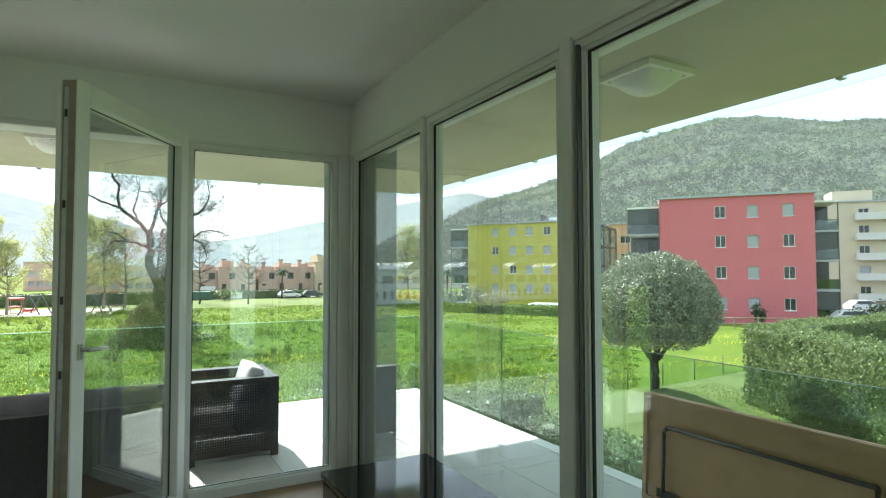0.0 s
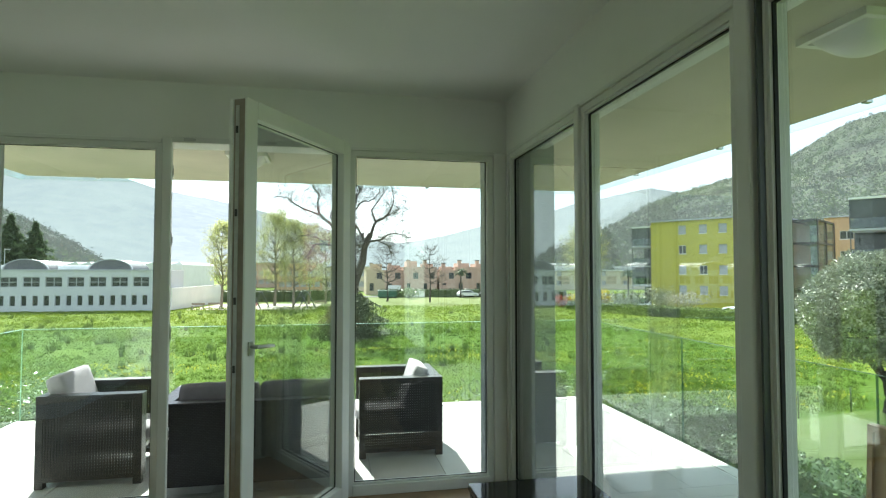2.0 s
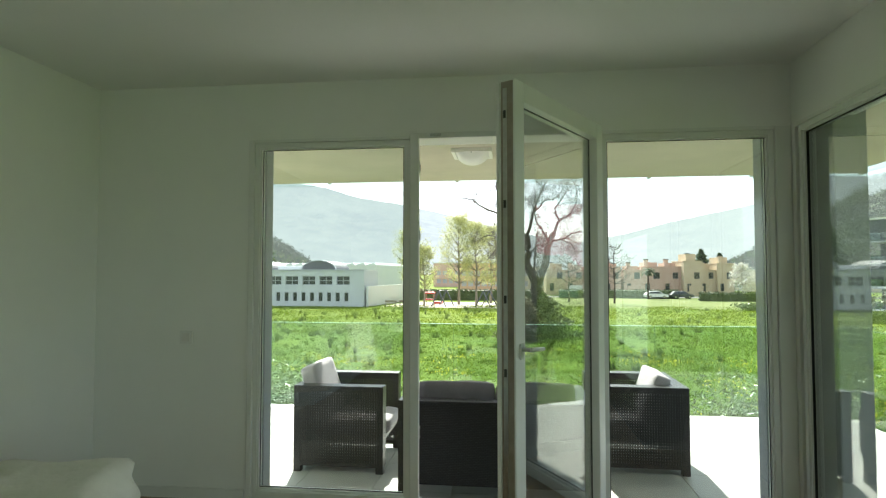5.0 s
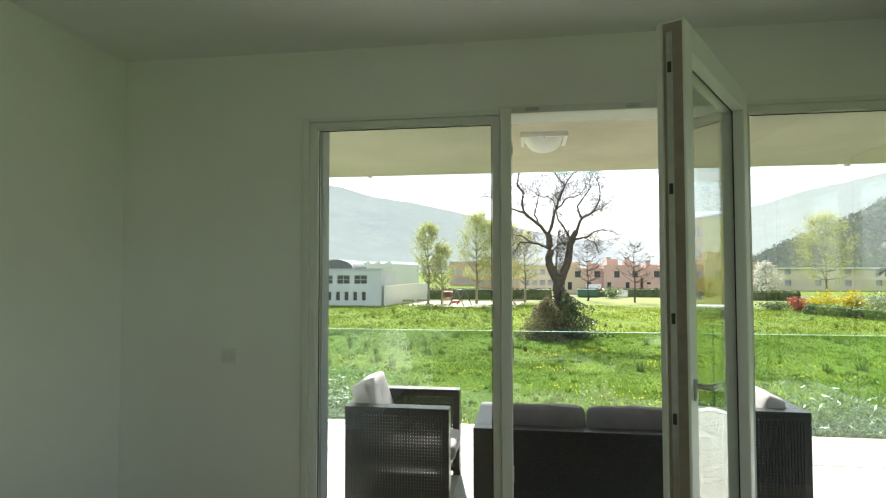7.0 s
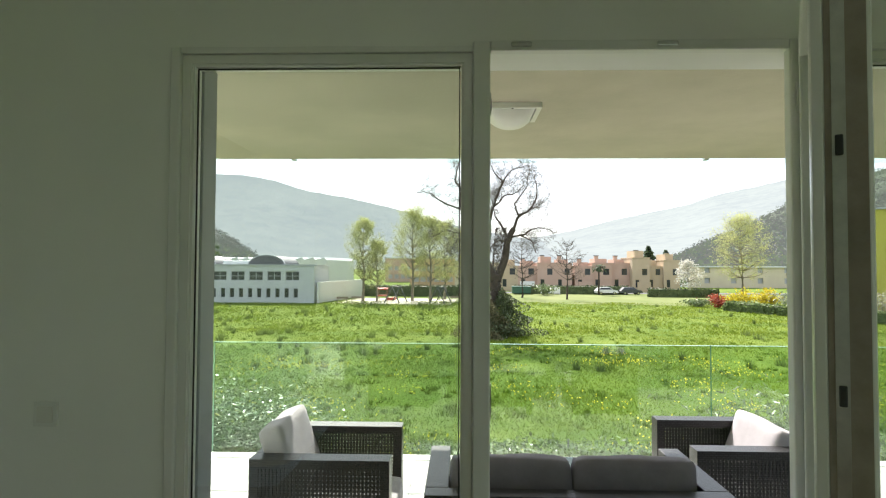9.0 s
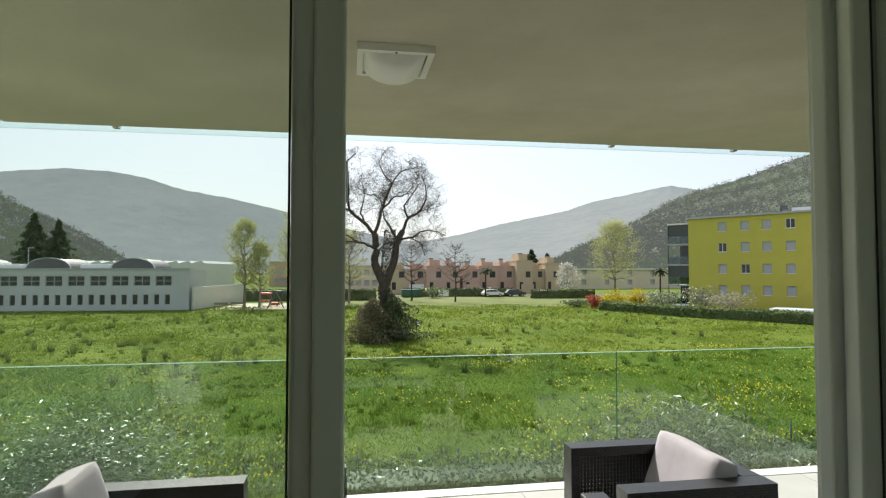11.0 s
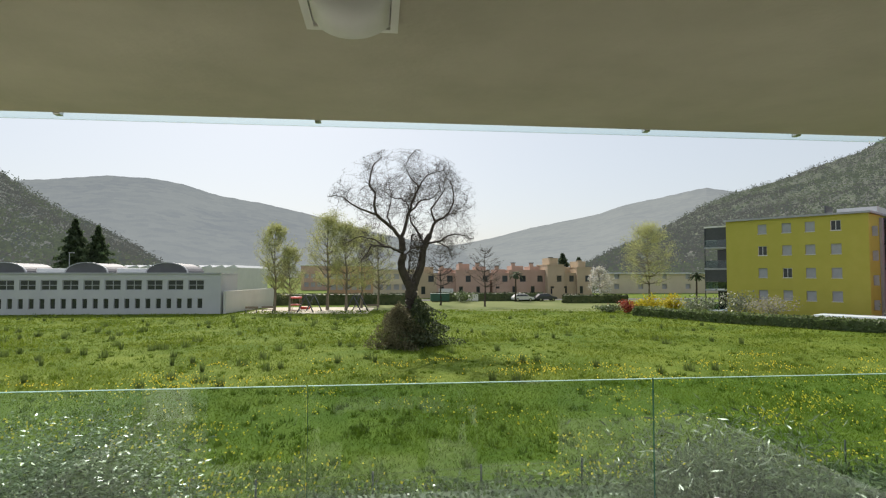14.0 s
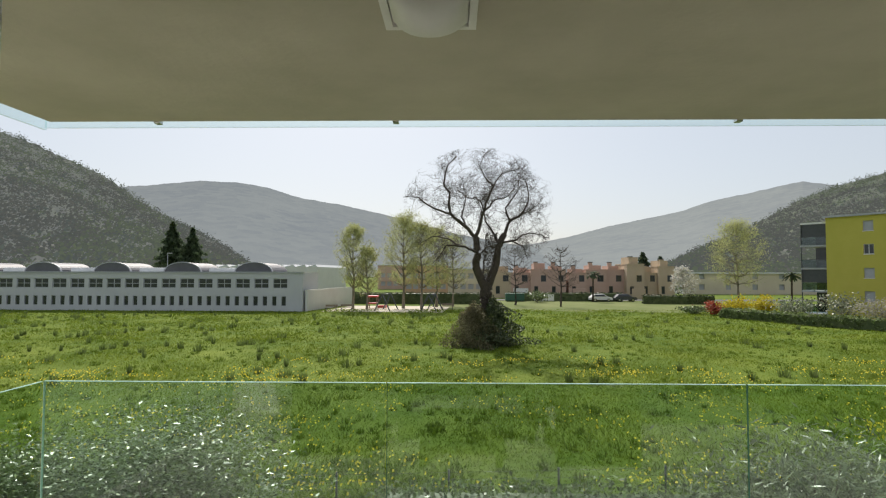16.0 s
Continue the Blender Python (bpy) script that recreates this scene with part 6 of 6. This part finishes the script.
# spring_forest again, darkened: the left slope's shade is in its colours
LEFTWOOD = forest_material("shade_toned_forest", ((0.025, 0.027, 0.02), (0.045, 0.045, 0.034), (0.042, 0.055, 0.024), (0.05, 0.047, 0.036), (0.055, 0.065, 0.03), (0.07, 0.07, 0.055)), 0.13, 0.17, (0.70, 0.76, 0.78))
# ridge haze is put into greyed colours and a bluish emission
HAZE_GLOW1 = forest_material("haze_glow_ridge", ((0.05, 0.055, 0.055), (0.065, 0.07, 0.065), (0.08, 0.085, 0.075), (0.09, 0.095, 0.085)), 0.03, 0.23, (0.74, 0.83, 0.90))
HAZE_GLOW2 = forest_material("far_haze_glow_ridge", ((0.06, 0.065, 0.06), (0.075, 0.08, 0.07), (0.09, 0.095, 0.08), (0.10, 0.105, 0.09)), 0.03, 0.26, (0.76, 0.84, 0.90))

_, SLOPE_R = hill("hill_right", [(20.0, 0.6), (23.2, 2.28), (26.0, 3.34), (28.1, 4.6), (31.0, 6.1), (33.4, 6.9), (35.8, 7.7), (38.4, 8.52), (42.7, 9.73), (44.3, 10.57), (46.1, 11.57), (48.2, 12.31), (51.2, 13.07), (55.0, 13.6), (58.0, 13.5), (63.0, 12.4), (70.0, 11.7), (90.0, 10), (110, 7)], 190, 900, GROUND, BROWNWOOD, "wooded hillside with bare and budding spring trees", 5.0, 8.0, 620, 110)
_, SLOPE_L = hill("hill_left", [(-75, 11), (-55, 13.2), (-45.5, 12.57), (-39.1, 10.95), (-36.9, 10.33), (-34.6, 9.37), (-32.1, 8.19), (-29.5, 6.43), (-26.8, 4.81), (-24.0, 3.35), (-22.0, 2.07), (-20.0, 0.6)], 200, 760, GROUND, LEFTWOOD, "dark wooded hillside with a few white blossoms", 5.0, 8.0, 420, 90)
hill("ridge_left", [(-60, 4), (-40, 5.2), (-33.3, 6.66), (-31.3, 7.44), (-28.6, 7.82), (-24.5, 8.51), (-21.0, 8.55), (-18.5, 8.25), (-15.3, 7.35), (-11.5, 6.8), (-7.0, 5.87), (-3.7, 5.05), (-0.2, 4.09), (4.3, 3.17), (8.8, 2.46), (15, 1.0)], 900, 2300, GROUND, HAZE_GLOW1, "blue-grey wooded mountain ridge with haze put in as pale emission", 3.5, 26, 300, 40, 0.12)
hill("ridge_right", [(-6, 1.6), (3.2, 2.4), (8.2, 3.03), (11.5, 3.66), (14.7, 4.48), (18.8, 5.28), (21.8, 5.85), (24.1, 6.61), (26.9, 7.1), (29.5, 7.59), (31.3, 7.87), (32.3, 7.64), (33.5, 7.35), (36.0, 7.6), (41, 7.4), (60, 6)], 1000, 2800, GROUND, HAZE_GLOW2, "distant mountain ridge above the valley, its haze a pale emission", 4, 30, 300, 40, 0.12)

# crowns emit the same pale haze colour as their slopes
CROWN_BROWN = material("bare_crown", (0.036, 0.033, 0.025), (0.052, 0.047, 0.035), 1.0, 0.012, spec=0.0, object_random=0.18, haze_glow=0.155, haze_glow_colour=(0.66, 0.75, 0.72), translucent=0.4)
CROWN_GREEN = material("budding_crown", (0.036, 0.052, 0.014), (0.062, 0.08, 0.022), 1.0, 0.012, spec=0.0, object_random=0.18, haze_glow=0.155, haze_glow_colour=(0.66, 0.75, 0.72), translucent=0.4)
CROWN_PALE = material("blossom_crown", (0.22, 0.21, 0.19), (0.17, 0.165, 0.135), 1.0, 0.02, spec=0.0, object_random=0.2, haze_glow=0.15, haze_glow_colour=(0.68, 0.76, 0.76), translucent=0.35)
CROWN_DARK = material("evergreen_crown", (0.02, 0.03, 0.02), (0.035, 0.05, 0.03), 1.0, 0.02, spec=0.0, object_random=0.3, haze_glow=0.15, haze_glow_colour=(0.68, 0.76, 0.76), translucent=0.35)
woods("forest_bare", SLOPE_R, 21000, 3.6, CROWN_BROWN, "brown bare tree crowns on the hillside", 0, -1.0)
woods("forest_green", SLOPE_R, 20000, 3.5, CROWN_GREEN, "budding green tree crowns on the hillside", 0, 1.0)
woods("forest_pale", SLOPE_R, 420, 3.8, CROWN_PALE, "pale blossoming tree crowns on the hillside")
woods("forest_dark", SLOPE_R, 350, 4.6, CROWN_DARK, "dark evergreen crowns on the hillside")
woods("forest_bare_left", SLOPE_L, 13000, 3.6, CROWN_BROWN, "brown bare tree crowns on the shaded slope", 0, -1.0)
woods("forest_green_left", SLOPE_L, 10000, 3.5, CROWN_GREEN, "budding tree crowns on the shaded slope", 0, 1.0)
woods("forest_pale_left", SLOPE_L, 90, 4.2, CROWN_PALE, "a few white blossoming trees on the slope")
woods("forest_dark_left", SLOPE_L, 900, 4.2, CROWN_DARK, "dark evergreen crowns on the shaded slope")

# ---- terrace tiles, each a slab of its own ----
tile_floor = thing("terrace_floor", "large pale stoneware tiles with narrow joints", "floor", kind="structure")
shared = {}
GRID = 0.60
y = Y_OUT
def tile(x0, y0, x1, y1):
    key = (round(x1 - x0, 3), round(y1 - y0, 3))
    if key not in shared:
        me = bpy.data.meshes.new("tile")
        b = box((0.002, 0.002, -0.029), (key[0] - 0.002, key[1] - 0.002, 0.0))
        b.to_mesh(me)
        b.free()
        me.materials.append(TILE)
        shared[key] = me
    o = new("tile", shared[key])
    o.parent = tile_floor
    o.location = (x0, y0, TERR)


xa, xb, ya, yb_ = TX0 + 0.141, TX1 - 0.141, Y_OUT, TY1 - 0.141
def cuts(a, b):
    n = int((b - a) / GRID)
    return [a + GRID * k for k in range(n + 1)] + ([b] if b - (a + GRID * n) > 0.02 else [])


for x0, x1 in zip(cuts(xa, xb), cuts(xa, xb)[1:]):
    for y0, y1 in zip(cuts(ya, yb_), cuts(ya, yb_)[1:]):
        tile(x0, y0, x1, y1)
for x0, x1 in zip(cuts(X_OUT + 0.005, xb), cuts(X_OUT + 0.005, xb)[1:]):
    for y0, y1 in zip(cuts(-6.0, Y_OUT), cuts(-6.0, Y_OUT)[1:]):
        tile(x0, y0, x1, y1)
